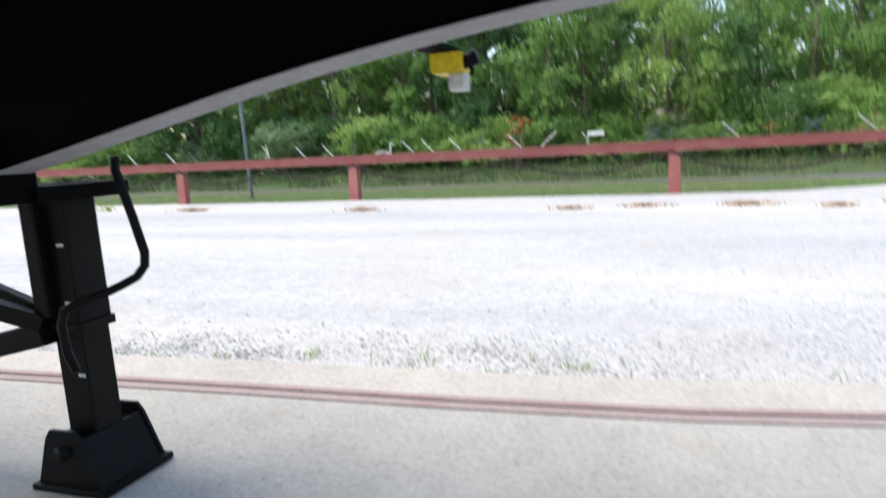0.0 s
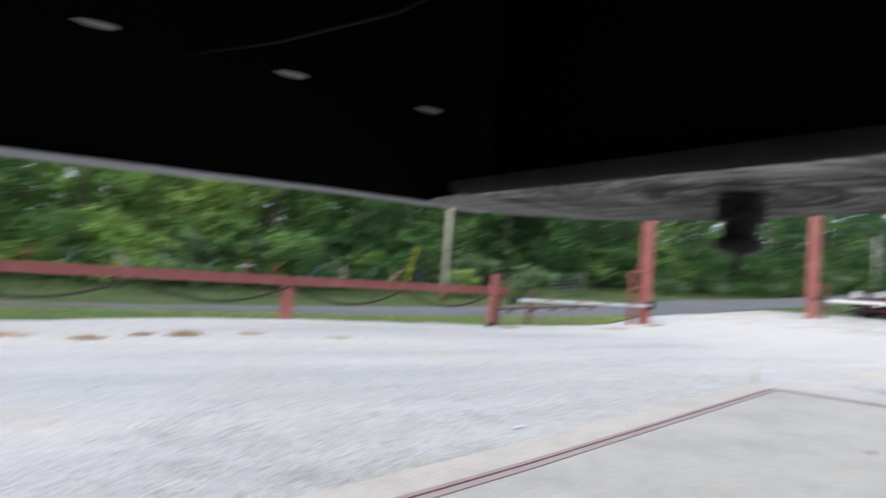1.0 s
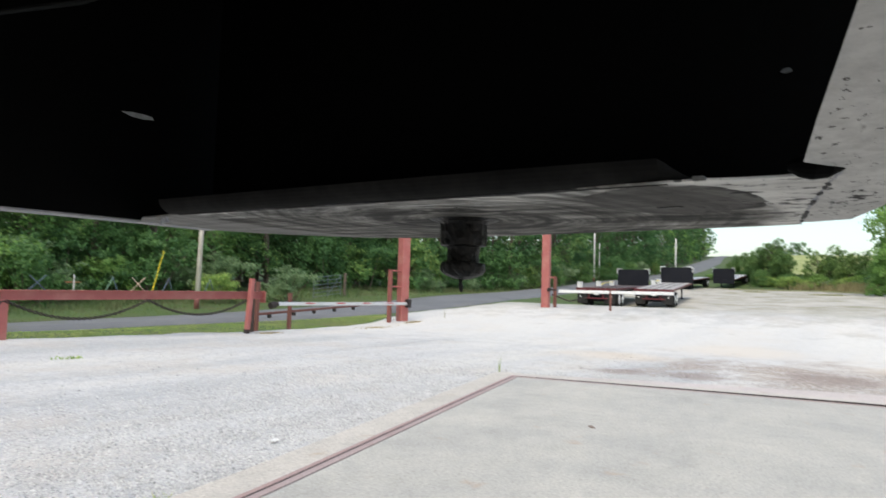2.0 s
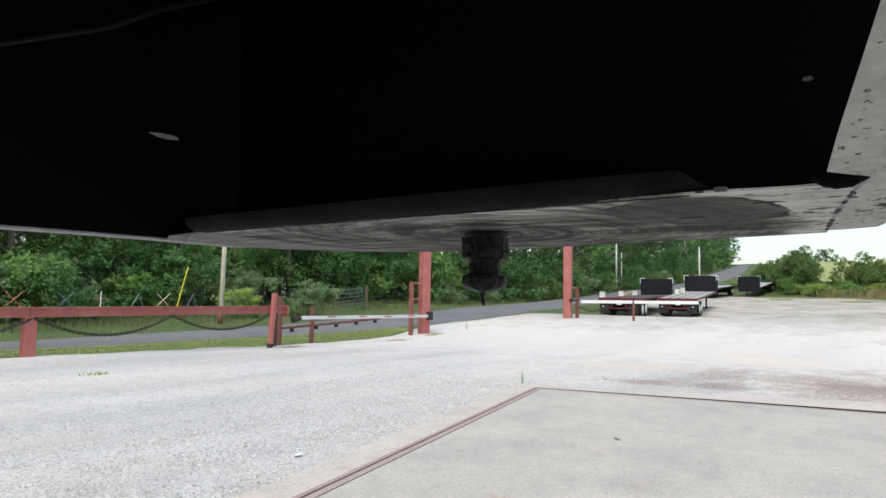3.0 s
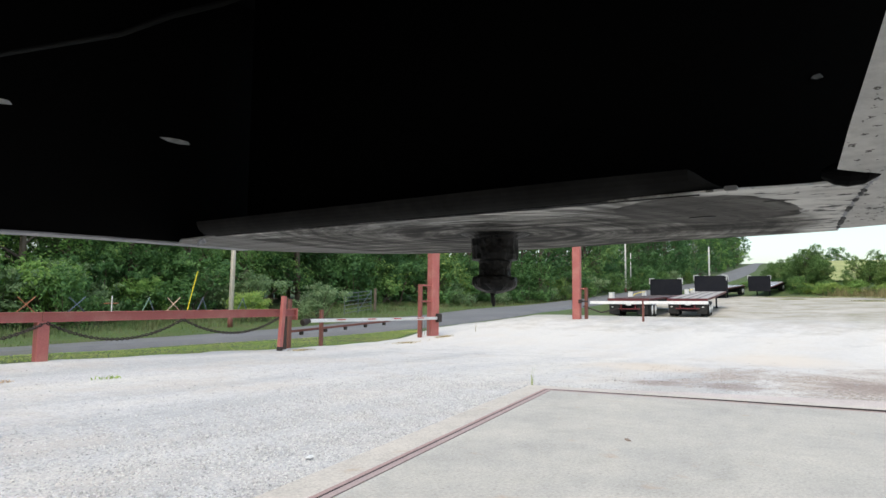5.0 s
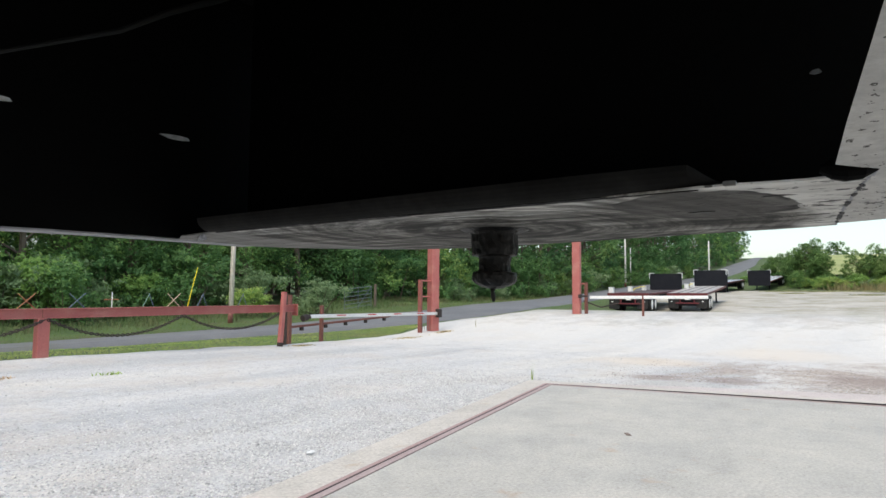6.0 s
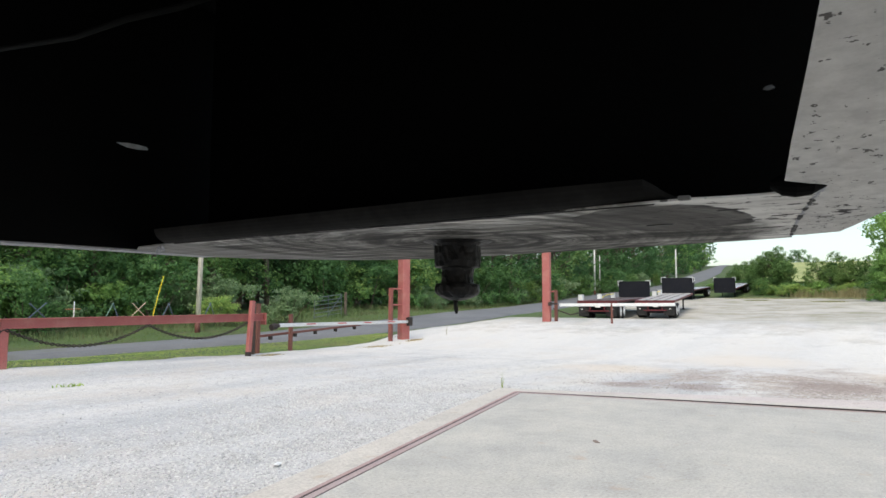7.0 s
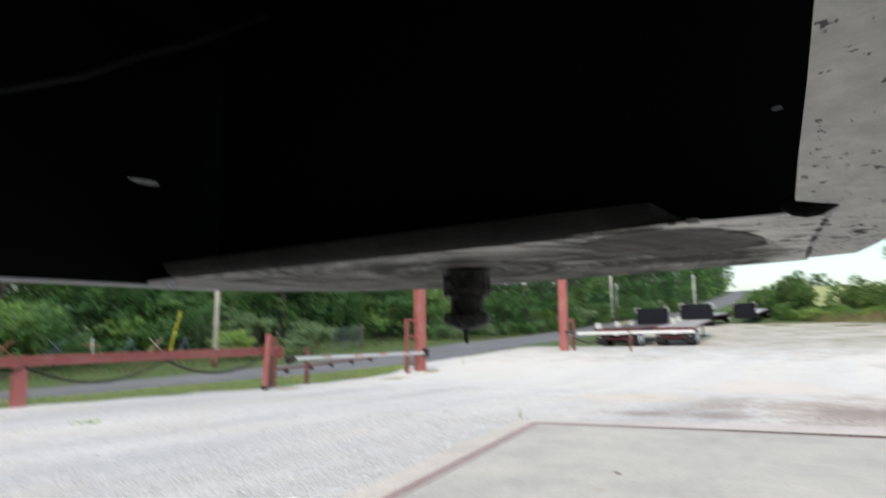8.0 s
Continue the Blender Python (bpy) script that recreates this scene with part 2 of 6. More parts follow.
def make_concrete(name, base, dark, warm):
    m, nt, b = material(name)
    co = geo_coord(nt)
    a = noise_node(nt, 0.9, 8, 0.66, co)
    c = noise_node(nt, 45.0, 4, 0.7, co)
    r = ramp(nt, a.outputs["Fac"], [(0.32, dark), (0.52, base), (0.72, warm)])
    v = ramp(nt, c.outputs["Fac"], [(0.3, (0.76, 0.76, 0.76)), (0.7, (1.14, 1.14, 1.14))])
    c1 = mix(nt, 1.0, r.outputs["Color"], v.outputs["Color"], "MULTIPLY")
    md = noise_node(nt, 7.0, 7, 0.72, co)
    mm = ramp(nt, md.outputs["Fac"], [(0.34, (0.92, 0.925, 0.93)), (0.52, (1.0, 1.0, 1.0)), (0.68, (1.03, 1.028, 1.02))])
    c1 = mix(nt, 1.0, c1, mm.outputs["Color"], "MULTIPLY")
    # scuffed pale and dull patches a hand or two across
    bl = noise_node(nt, 2.2, 9, 0.78, co)
    bb = ramp(nt, bl.outputs["Fac"], [(0.36, (0.90, 0.905, 0.90)), (0.46, (0.985, 0.985, 0.98)), (0.54, (1.0, 1.0, 1.0)), (0.66, (1.07, 1.065, 1.05))])
    c1 = mix(nt, 1.0, c1, bb.outputs["Color"], "MULTIPLY")
    st = noise_node(nt, 3.3, 4, 0.55, co)
    s = ramp(nt, st.outputs["Fac"], [(0.635, (0, 0, 0)), (0.74, (0.42, 0.42, 0.42))])
    c2 = mix(nt, s.outputs["Color"], c1, (0.38, 0.27, 0.18))
    # old drips and damp blotches
    dp = noise_node(nt, 1.7, 6, 0.7, co)
    d = ramp(nt, dp.outputs["Fac"], [(0.26, (0.4, 0.4, 0.4)), (0.36, (0, 0, 0))])
    c3 = mix(nt, d.outputs["Color"], c2, (0.24, 0.235, 0.225))
    sk = noise_node(nt, 30.0, 3, 0.55, co)
    k = ramp(nt, sk.outputs["Fac"], [(0.62, (0, 0, 0)), (0.69, (0.5, 0.5, 0.5))])
    c4 = mix(nt, k.outputs["Color"], c3, (0.2, 0.19, 0.18))
    nt.links.new(c4, b.inputs["Base Color"])
    b.inputs["Roughness"].default_value = 0.9
    bump(nt, b, c.outputs["Fac"], 0.25, 0.006)
    return m


def make_asphalt():
    m, nt, b = material("worn_grey_asphalt")
    co = geo_coord(nt)
    a = noise_node(nt, 0.5, 5, 0.6, co)
    c = noise_node(nt, 70.0, 3, 0.7, co)
    r = ramp(nt, a.outputs["Fac"], [(0.3, (0.115, 0.12, 0.13)), (0.7, (0.16, 0.165, 0.173))])
    v = ramp(nt, c.outputs["Fac"], [(0.3, (0.8, 0.8, 0.8)), (0.7, (1.15, 1.15, 1.15))])
    # darkened and browned to stand for shade on the stretch under the trees
    sx = nt.nodes.new("ShaderNodeSeparateXYZ")
    nt.links.new(co, sx.inputs["Vector"])
    ad = nt.nodes.new("ShaderNodeMath")
    ad.operation = "MULTIPLY_ADD"
    ad.inputs[1].default_value = -0.03
    nt.links.new(sx.outputs["X"], ad.inputs[0])
    nt.links.new(a.outputs["Fac"], ad.inputs[2])
    tree_shade = ramp(nt, ad.outputs["Value"], [(0.22, (0, 0, 0)), (0.5, (0.9, 0.9, 0.9))])
    c2 = mix(nt, tree_shade.outputs["Color"], r.outputs["Color"], (0.085, 0.09, 0.045))
    nt.links.new(mix(nt, 1.0, c2, v.outputs["Color"], "MULTIPLY"), b.inputs["Base Color"])
    b.inputs["Roughness"].default_value = 0.9
    return m


def make_soil():
    m, nt, b = material("grassy_soil")
    co = geo_coord(nt)
    a = noise_node(nt, 0.35, 6, 0.65, co)
    c = noise_node(nt, 9.0, 5, 0.7, co)
    r = ramp(nt, a.outputs["Fac"], [(0.3, (0.045, 0.085, 0.022)), (0.5, (0.065, 0.11, 0.028)), (0.66, (0.085, 0.085, 0.04))])
    v = ramp(nt, c.outputs["Fac"], [(0.3, (0.6, 0.6, 0.6)), (0.7, (1.25, 1.25, 1.25))])
    nt.links.new(mix(nt, 1.0, r.outputs["Color"], v.outputs["Color"], "MULTIPLY"), b.inputs["Base Color"])
    b.inputs["Roughness"].default_value = 0.95
    bump(nt, b, c.outputs["Fac"], 0.6, 0.05)
    return m


def make_leaf(name, stops, trans=0.3):
    m, nt, b = material(name)
    info = nt.nodes.new("ShaderNodeObjectInfo")
    geo = nt.nodes.new("ShaderNodeNewGeometry")
    add = nt.nodes.new("ShaderNodeMath")
    add.operation = "MULTIPLY_ADD"
    add.inputs[1].default_value = 0.45
    nt.links.new(geo.outputs["Random Per Island"], add.inputs[0])
    sc = nt.nodes.new("ShaderNodeMath")
    sc.operation = "MULTIPLY"
    sc.inputs[1].default_value = 0.55
    nt.links.new(info.outputs["Random"], sc.inputs[0])
    nt.links.new(sc.outputs["Value"], add.inputs[2])
    r = ramp(nt, add.outputs["Value"], stops)
    nt.links.new(r.outputs["Color"], b.inputs["Base Color"])
    b.inputs["Roughness"].default_value = 0.6
    b.inputs["Specular IOR Level"].default_value = 0.25
    tr = nt.nodes.new("ShaderNodeBsdfTranslucent")
    nt.links.new(r.outputs["Color"], tr.inputs["Color"])
    mx = nt.nodes.new("ShaderNodeMixShader")
    mx.inputs["Fac"].default_value = trans
    nt.links.new(b.outputs["BSDF"], mx.inputs[1])
    nt.links.new(tr.outputs["BSDF"], mx.inputs[2])
    nt.links.new(mx.outputs["Shader"], nt.nodes["Material Output"].inputs["Surface"])
    return m


GRAVEL = make_gravel()
CONCRETE = make_concrete("pad_concrete", (0.425, 0.41, 0.375), (0.355, 0.348, 0.325), (0.465, 0.445, 0.40))
KERB = make_concrete("kerb_concrete", (0.5, 0.465, 0.42), (0.44, 0.41, 0.37), (0.54, 0.505, 0.455))
ASPHALT = make_asphalt()
SOIL = make_soil()
LEAF = make_leaf("tree_leaves", [(0.0, (0.05, 0.12, 0.05)), (0.3, (0.085, 0.19, 0.068)), (0.6, (0.14, 0.265, 0.085)), (0.85, (0.23, 0.34, 0.1)), (1.0, (0.35, 0.4, 0.12))], 0.45)
DEEPLEAF = make_leaf("deep_green_leaves", [(0.0, (0.045, 0.11, 0.05)), (0.4, (0.075, 0.17, 0.062)), (0.8, (0.125, 0.235, 0.08)), (1.0, (0.2, 0.29, 0.095))], 0.4)
HEDGELEAF = make_leaf("hedge_leaves", [(0.0, (0.09, 0.17, 0.06)), (0.4, (0.15, 0.255, 0.08)), (0.8, (0.22, 0.32, 0.105)), (1.0, (0.30, 0.38, 0.13))], 0.45)
# yellow-green leaves; on the wood's left end their lightness stands for sunlight
BRIGHT_AND_SUNLIT_LEAF = make_leaf("bright_and_sunlit_leaves", [(0.0, (0.14, 0.27, 0.08)), (0.5, (0.25, 0.42, 0.12)), (1.0, (0.46, 0.54, 0.17))], 0.5)
SHRUBLEAF = make_leaf("shrub_leaves", [(0.0, (0.12, 0.20, 0.10)), (0.5, (0.20, 0.30, 0.15)), (1.0, (0.29, 0.38, 0.21))], 0.4)
GRASS = make_leaf("weed_green", [(0.0, (0.17, 0.27, 0.07)), (0.55, (0.26, 0.36, 0.09)), (1.0, (0.44, 0.44, 0.17))], 0.4)
DRY = make_leaf("dry_grass", [(0.0, (0.17, 0.19, 0.08)), (0.4, (0.27, 0.24, 0.12)), (1.0, (0.42, 0.37, 0.2))], 0.2)
PALESTRAW = make_leaf("pale_straw", [(0.0, (0.36, 0.29, 0.16)), (1.0, (0.56, 0.47, 0.29))], 0.2)
STRAW = make_leaf("dead_brown_weed", [(0.0, (0.42, 0.28, 0.18)), (1.0, (0.6, 0.47, 0.34))], 0.2)


def make_plate(name, kx, ky):
    """Pale steel underside, rubbed in rings about the kingpin, with dark grease and black smears."""
    m, nt, b = material(name)
    co = geo_coord(nt)

    def around(x, y, sx, sy, wob, amount):
        mp = nt.nodes.new("ShaderNodeMapping")
        mp.inputs["Location"].default_value = (-x * sx, -y * sy, 0)
        mp.inputs["Scale"].default_value = (sx, sy, 0)
        nt.links.new(co, mp.inputs["Vector"])
        ln = nt.nodes.new("ShaderNodeVectorMath")
        ln.operation = "LENGTH"
        nt.links.new(mp.outputs["Vector"], ln.inputs[0])
        ad = nt.nodes.new("ShaderNodeMath")
        ad.operation = "MULTIPLY_ADD"
        ad.inputs[1].default_value = amount
        nt.links.new(wob, ad.inputs[0])
        nt.links.new(ln.outputs["Value"], ad.inputs[2])
        return ad.outputs["Value"]

    def streaks(scale, turn, size, detail):
        mp = nt.nodes.new("ShaderNodeMapping")
        mp.inputs["Scale"].default_value = scale
        mp.inputs["Rotation"].default_value = (0, 0, radians(turn))
        nt.links.new(co, mp.inputs["Vector"])
        return noise_node(nt, size, detail, 0.7, mp.outputs["Vector"]).outputs["Fac"]

    wob = noise_node(nt, 7.0, 4, 0.6, co).outputs["Fac"]
    rad = around(kx, ky, 1, 1, wob, 0.06)
    # smears drawn out along circles about the pin
    sep = nt.nodes.new("ShaderNodeSeparateXYZ")
    nt.links.new(co, sep.inputs["Vector"])
    off = []
    for axis, centre in (("X", kx), ("Y", ky)):
        d = nt.nodes.new("ShaderNodeMath")
        d.operation = "SUBTRACT"
        d.inputs[1].default_value = centre
        nt.links.new(sep.outputs[axis], d.inputs[0])
        off.append(d.outputs["Value"])
    ang = nt.nodes.new("ShaderNodeMath")
    ang.operation = "ARCTAN2"
    nt.links.new(off[1], ang.inputs[0])
    nt.links.new(off[0], ang.inputs[1])

    def circular(fr, fa, detail):
        cv = nt.nodes.new("ShaderNodeCombineXYZ")
        for k, (src, f) in enumerate(((rad, fr), (ang.outputs["Value"], fa))):
            m2 = nt.nodes.new("ShaderNodeMath")
            m2.operation = "MULTIPLY"
            m2.inputs[1].default_value = f
            nt.links.new(src, m2.inputs[0])
            nt.links.new(m2.outputs["Value"], cv.inputs[k])
        return noise_node(nt, 1.0, detail, 0.68, cv.outputs["Vector"]).outputs["Fac"]

    ring_a = circular(58, 0.9, 6)
    stroke = streaks((40, 3.2, 1), -35, 1.0, 6)
    half = nt.nodes.new("ShaderNodeMix")
    half.inputs[0].default_value = 0.5
    nt.links.new(ring_a, half.inputs[2])
    nt.links.new(stroke, half.inputs[3])
    ring = half.outputs[0]
    rub = ramp(nt, ring, [(0.36, (0.016, 0.0152, 0.0143)), (0.43, (0.075, 0.072, 0.067)), (0.49, (0.18, 0.174, 0.163)), (0.545, (0.34, 0.33, 0.31)), (0.61, (0.58, 0.565, 0.535))])
    smear = streaks((11, 4.5, 1), 10, 2.2, 6)
    grime = ramp(nt, noise_node(nt, 9.0, 4, 0.6, co).outputs["Fac"], [(0.36, (0.35, 0.35, 0.34)), (0.52, (0.95, 0.95, 0.95)), (0.66, (1.25, 1.25, 1.25))])
    worn = mix(nt, 1.0, rub.outputs["Color"], grime.outputs["Color"], "MULTIPLY")
    # lightest along the rear edge, darker towards the nose
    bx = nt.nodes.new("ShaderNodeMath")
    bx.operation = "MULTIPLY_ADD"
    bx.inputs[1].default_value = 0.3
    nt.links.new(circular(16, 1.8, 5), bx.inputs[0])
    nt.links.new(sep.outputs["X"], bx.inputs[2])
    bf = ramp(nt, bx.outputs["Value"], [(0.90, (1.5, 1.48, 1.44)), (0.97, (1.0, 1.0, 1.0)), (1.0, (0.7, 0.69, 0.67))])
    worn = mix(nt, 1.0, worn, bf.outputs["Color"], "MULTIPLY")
    pale = ramp(nt, smear, [(0.30, (0.30, 0.285, 0.265)), (0.42, (0.56, 0.54, 0.51)), (0.62, (0.74, 0.72, 0.68))])
    # the end towards the left beam is grimed over
    gy = nt.nodes.new("ShaderNodeMath")
    gy.operation = "MULTIPLY_ADD"
    gy.inputs[1].default_value = 0.35
    nt.links.new(wob, gy.inputs[0])
    nt.links.new(sep.outputs["Y"], gy.inputs[2])
    gr = ramp(nt, gy.outputs["Value"], [(0.8, (0, 0, 0)), (1.0, (0.85, 0.85, 0.85))])
    grimed = ramp(nt, ring, [(0.4, (0.07, 0.067, 0.062)), (0.6, (0.24, 0.232, 0.22))])
    pale_c = mix(nt, gr.outputs["Color"], pale.outputs["Color"], grimed.outputs["Color"])
    edge = ramp(nt, rad, [(0.465, (0, 0, 0)), (0.49, (1, 1, 1))])
    c = mix(nt, edge.outputs["Color"], worn, pale_c)
    collar = ramp(nt, rad, [(0.075, (1, 1, 1)), (0.095, (0.2, 0.2, 0.2)), (0.14, (0.05, 0.05, 0.05)), (0.155, (0.9, 0.9, 0.9)), (0.175, (0.8, 0.8, 0.8)), (0.19, (0, 0, 0))])
    arcs = ramp(nt, circular(10, 1.6, 3), [(0.40, (0, 0, 0)), (0.52, (1, 1, 1))])
    inner = ramp(nt, rad, [(0.085, (1, 1, 1)), (0.10, (0, 0, 0))])
    brk = mix(nt, 1.0, arcs.outputs["Color"], inner.outputs["Color"], "ADD")
    c = mix(nt, mix(nt, 1.0, collar.outputs["Color"], brk, "MULTIPLY"), c, (0.014, 0.013, 0.012))
    # pool of old grease on one side of the rubbed disc, with a sharp dark rim
    pool = around(0.895, 0.185, 6.2, 7.6, wob, 0.45)
    pf = ramp(nt, pool, [(0.98, (0.88, 0.88, 0.88)), (1.05, (0, 0, 0))])
    fine = noise_node(nt, 55.0, 4, 0.6, co).outputs["Fac"]
    pc = ramp(nt, ring, [(0.4, (0.05, 0.047, 0.043)), (0.65, (0.11, 0.105, 0.097))])
    c = mix(nt, pf.outputs["Color"], c, pc.outputs["Color"])
    pr = ramp(nt, pool, [(0.88, (0, 0, 0)), (0.97, (0.9, 0.9, 0.9)), (1.05, (0.9, 0.9, 0.9)), (1.13, (0, 0, 0))])
    rimbreak = ramp(nt, streaks((9, 9, 1), 0, 1.0, 3), [(0.45, (0, 0, 0)), (0.55, (1, 1, 1))])
    prb = mix(nt, 1.0, pr.outputs["Color"], rimbreak.outputs["Color"], "MULTIPLY")
    c = mix(nt, prb, c, (0.02, 0.019, 0.018))
    # crisp black smears, thickest where the disc meets the pale flange
    near = around(0.93, 0.03, 2.2, 5.0, wob, 0.3)
    nearf = ramp(nt, near, [(0.30, (0.10, 0.10, 0.10)), (0.85, (0.04, 0.04, 0.04)), (1.2, (0, 0, 0))])
    gs = nt.nodes.new("ShaderNodeMath")
    gs.operation = "ADD"
    nt.links.new(streaks((48, 20, 1), 40, 1.0, 6), gs.inputs[0])
    nt.links.new(nearf.outputs["Color"], gs.inputs[1])
    gm = ramp(nt, gs.outputs["Value"], [(0.635, (0, 0, 0)), (0.655, (0.97, 0.97, 0.97))])
    c = mix(nt, gm.outputs["Color"], c, (0.013, 0.012, 0.011))
    sc = ramp(nt, streaks((75, 5, 1), 0, 1.0, 5), [(0.655, (0, 0, 0)), (0.68, (0.9, 0.9, 0.9))])
    c = mix(nt, sc.outputs["Color"], c, (0.014, 0.013, 0.012))
    fr = ramp(nt, streaks((30, 11, 1), -14, 1.7, 4), [(0.665, (0, 0, 0)), (0.70, (0.85, 0.85, 0.85))])
    c = mix(nt, fr.outputs["Color"], c, (0.03, 0.027, 0.025))
    nt.links.new(c, b.inputs["Base Color"])
    b.inputs["Roughness"].default_value = 0.6
    b.inputs["Specular IOR Level"].default_value = 0.03
    bump(nt, b, fine, 0.3, 0.004)
    return m


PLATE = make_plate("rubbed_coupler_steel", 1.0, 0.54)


def make_pale_flange():
    """Pale dusty steel with small dark chips and a few rubbed smears."""
    m, nt, b = material("pale_dusty_steel")
    co = geo_coord(nt)

    def stretched(scale, turn, size, detail):
        mp = nt.nodes.new("ShaderNodeMapping")
        mp.inputs["Scale"].default_value = scale
        mp.inputs["Rotation"].default_value = (0, 0, radians(turn))
        nt.links.new(co, mp.inputs["Vector"])
        return noise_node(nt, size, detail, 0.65, mp.outputs["Vector"]).outputs["Fac"]

    tone = ramp(nt, stretched((5, 9, 1), 8, 1.2, 7), [(0.3, (0.44, 0.43, 0.41)), (0.5, (0.53, 0.515, 0.49)), (0.7, (0.60, 0.585, 0.555))])
    dust = ramp(nt, stretched((26, 40, 1), 12, 1.5, 5), [(0.35, (0.86, 0.86, 0.86)), (0.65, (1.08, 1.08, 1.08))])
    c = mix(nt, 1.0, tone.outputs["Color"], dust.outputs["Color"], "MULTIPLY")
    chips = ramp(nt, stretched((70, 105, 1), 6, 1.0, 3), [(0.63, (0, 0, 0)), (0.65, (0.9, 0.9, 0.9))])
    c = mix(nt, chips.outputs["Color"], c, (0.05, 0.045, 0.04))
    smears = ramp(nt, stretched((9, 34, 1), 10, 1.0, 5), [(0.66, (0, 0, 0)), (0.72, (0.7, 0.7, 0.7))])
    c = mix(nt, smears.outputs["Color"], c, (0.11, 0.1, 0.09))
    # black grease dragged over from the coupler's corner
    mp = nt.nodes.new("ShaderNodeMapping")
    mp.inputs["Location"].default_value = (-0.92 * 6, 0.0, 0)
    mp.inputs["Scale"].default_value = (6, 9, 0)
    nt.links.new(co, mp.inputs["Vector"])
    ln = nt.nodes.new("ShaderNodeVectorMath")
    ln.operation = "LENGTH"
    nt.links.new(mp.outputs["Vector"], ln.inputs[0])
    ad = nt.nodes.new("ShaderNodeMath")
    ad.operation = "MULTIPLY_ADD"
    ad.inputs[1].default_value = -0.22
    nt.links.new(ln.outputs["Value"], ad.inputs[0])
    nt.links.new(stretched((36, 40, 1), 35, 1.0, 6), ad.inputs[2])
    gr = ramp(nt, ad.outputs["Value"], [(0.50, (0, 0, 0)), (0.53, (0.95, 0.95, 0.95))])
    c = mix(nt, gr.outputs["Color"], c, (0.015, 0.014, 0.013))
    nt.links.new(c, b.inputs["Base Color"])
    b.inputs["Roughness"].default_value = 0.6
    b.inputs["Specular IOR Level"].default_value = 0.04
    bump(nt, b, stretched((60, 60, 1), 0, 1.0, 3), 0.3, 0.004)
    return m


PALEFLANGE = make_pale_flange()


# ---------------- mesh helpers ----------------
def finish(bm, name, mat, smooth=False):
    bmesh.ops.recalc_face_normals(bm, faces=bm.faces)
    me = bpy.data.meshes.new(name)
    bm.to_mesh(me)
    bm.free()
    me.materials.append(mat)
    if smooth:
        for p in me.polygons:
            p.use_smooth = True
    return me


def part(name, bm, mat, parent, label="", smooth=False):
    """Links a bmesh as one mesh object under a thing or a part."""
    ob = new(name, finish(bm, name, mat, smooth))
    ob.parent = parent
    if parent is not None:
        ob.matrix_parent_inverse = parent_world(parent).inverted()
    if label:
        ob["label"] = label
    return ob


def parent_world(ob):
    m = ob.matrix_basis.copy()
    if ob.parent is not None:
        m = parent_world(ob.parent) @ ob.matrix_parent_inverse @ m
    return m


def thing(name, place, label, category, group="", kind="", turn=0.0):
    ob = new(name)
    ob.empty_display_size = 0.2
    ob.matrix_basis = pose(*place, 0, 0, turn)
    return tagged(ob, label, category, group, kind)


def prism(bm, prof, p0, p1, up=(0, 0, 1)):
    """A 2D profile (right, up) drawn out from p0 to p1."""
    p0, p1, up = Vector(p0), Vector(p1), Vector(up)
    d = (p1 - p0).normalized()
    right = d.cross(up).normalized()
    up2 = right.cross(d)
    rings = [[bm.verts.new(p + right * a + up2 * b) for a, b in prof] for p in (p0, p1)]
    n = len(prof)
    for i in range(n):
        j = (i + 1) % n
        bm.faces.new((rings[0][i], rings[0][j], rings[1][j], rings[1][i]))
    bm.faces.new(rings[0][::-1])
    bm.faces.new(rings[1])


def rect(w, h, c=0.0):
    """A rectangle profile with chamfered corners."""
    a, b = w / 2, h / 2
    if c <= 0:
        return [(-a, -b), (a, -b), (a, b), (-a, b)]
    return [(-a + c, -b), (a - c, -b), (a, -b + c), (a, b - c), (a - c, b), (-a + c, b), (-a, b - c), (-a, -b + c)]


def ibeam(w, h, tw, tf):
    a, b, t = w / 2, h / 2, tw / 2
    return [(-a, -b), (a, -b), (a, -b + tf), (t, -b + tf), (t, b - tf), (a, b - tf), (a, b), (-a, b), (-a, b - tf), (-t, b - tf), (-t, -b + tf), (-a, -b + tf)]


def box(bm, lo, hi, c=0.0):
    x0, y0, z0 = lo
    x1, y1, z1 = hi
    my, mz = (y0 + y1) / 2, (z0 + z1) / 2
    prism(bm, rect(y1 - y0, z1 - z0, c), (x0, my, mz), (x1, my, mz))


def tube(bm, pts, r, n=8, cap=True):
    """A round bar along a line of points; r is one radius or one for each point."""
    pts = [Vector(p) for p in pts]
    rs = [r] * len(pts) if isinstance(r, (int, float)) else list(r)
    rings = []
    side = None
    for i, p in enumerate(pts):
        d = (pts[min(i + 1, len(pts) - 1)] - pts[max(i - 1, 0)]).normalized()
        if side is None:
            side = d.orthogonal().normalized()
        side = (side - d * side.dot(d)).normalized()
        oth = d.cross(side)
        rings.append([bm.verts.new(p + (side * math.cos(a) + oth * math.sin(a)) * rs[i]) for a in (2 * math.pi * k / n for k in range(n))])
    for a, b in zip(rings, rings[1:]):
        for k in range(n):
            bm.faces.new((a[k], a[(k + 1) % n], b[(k + 1) % n], b[k]))
    if cap:
        bm.faces.new(rings[0][::-1])
        bm.faces.new(rings[-1])


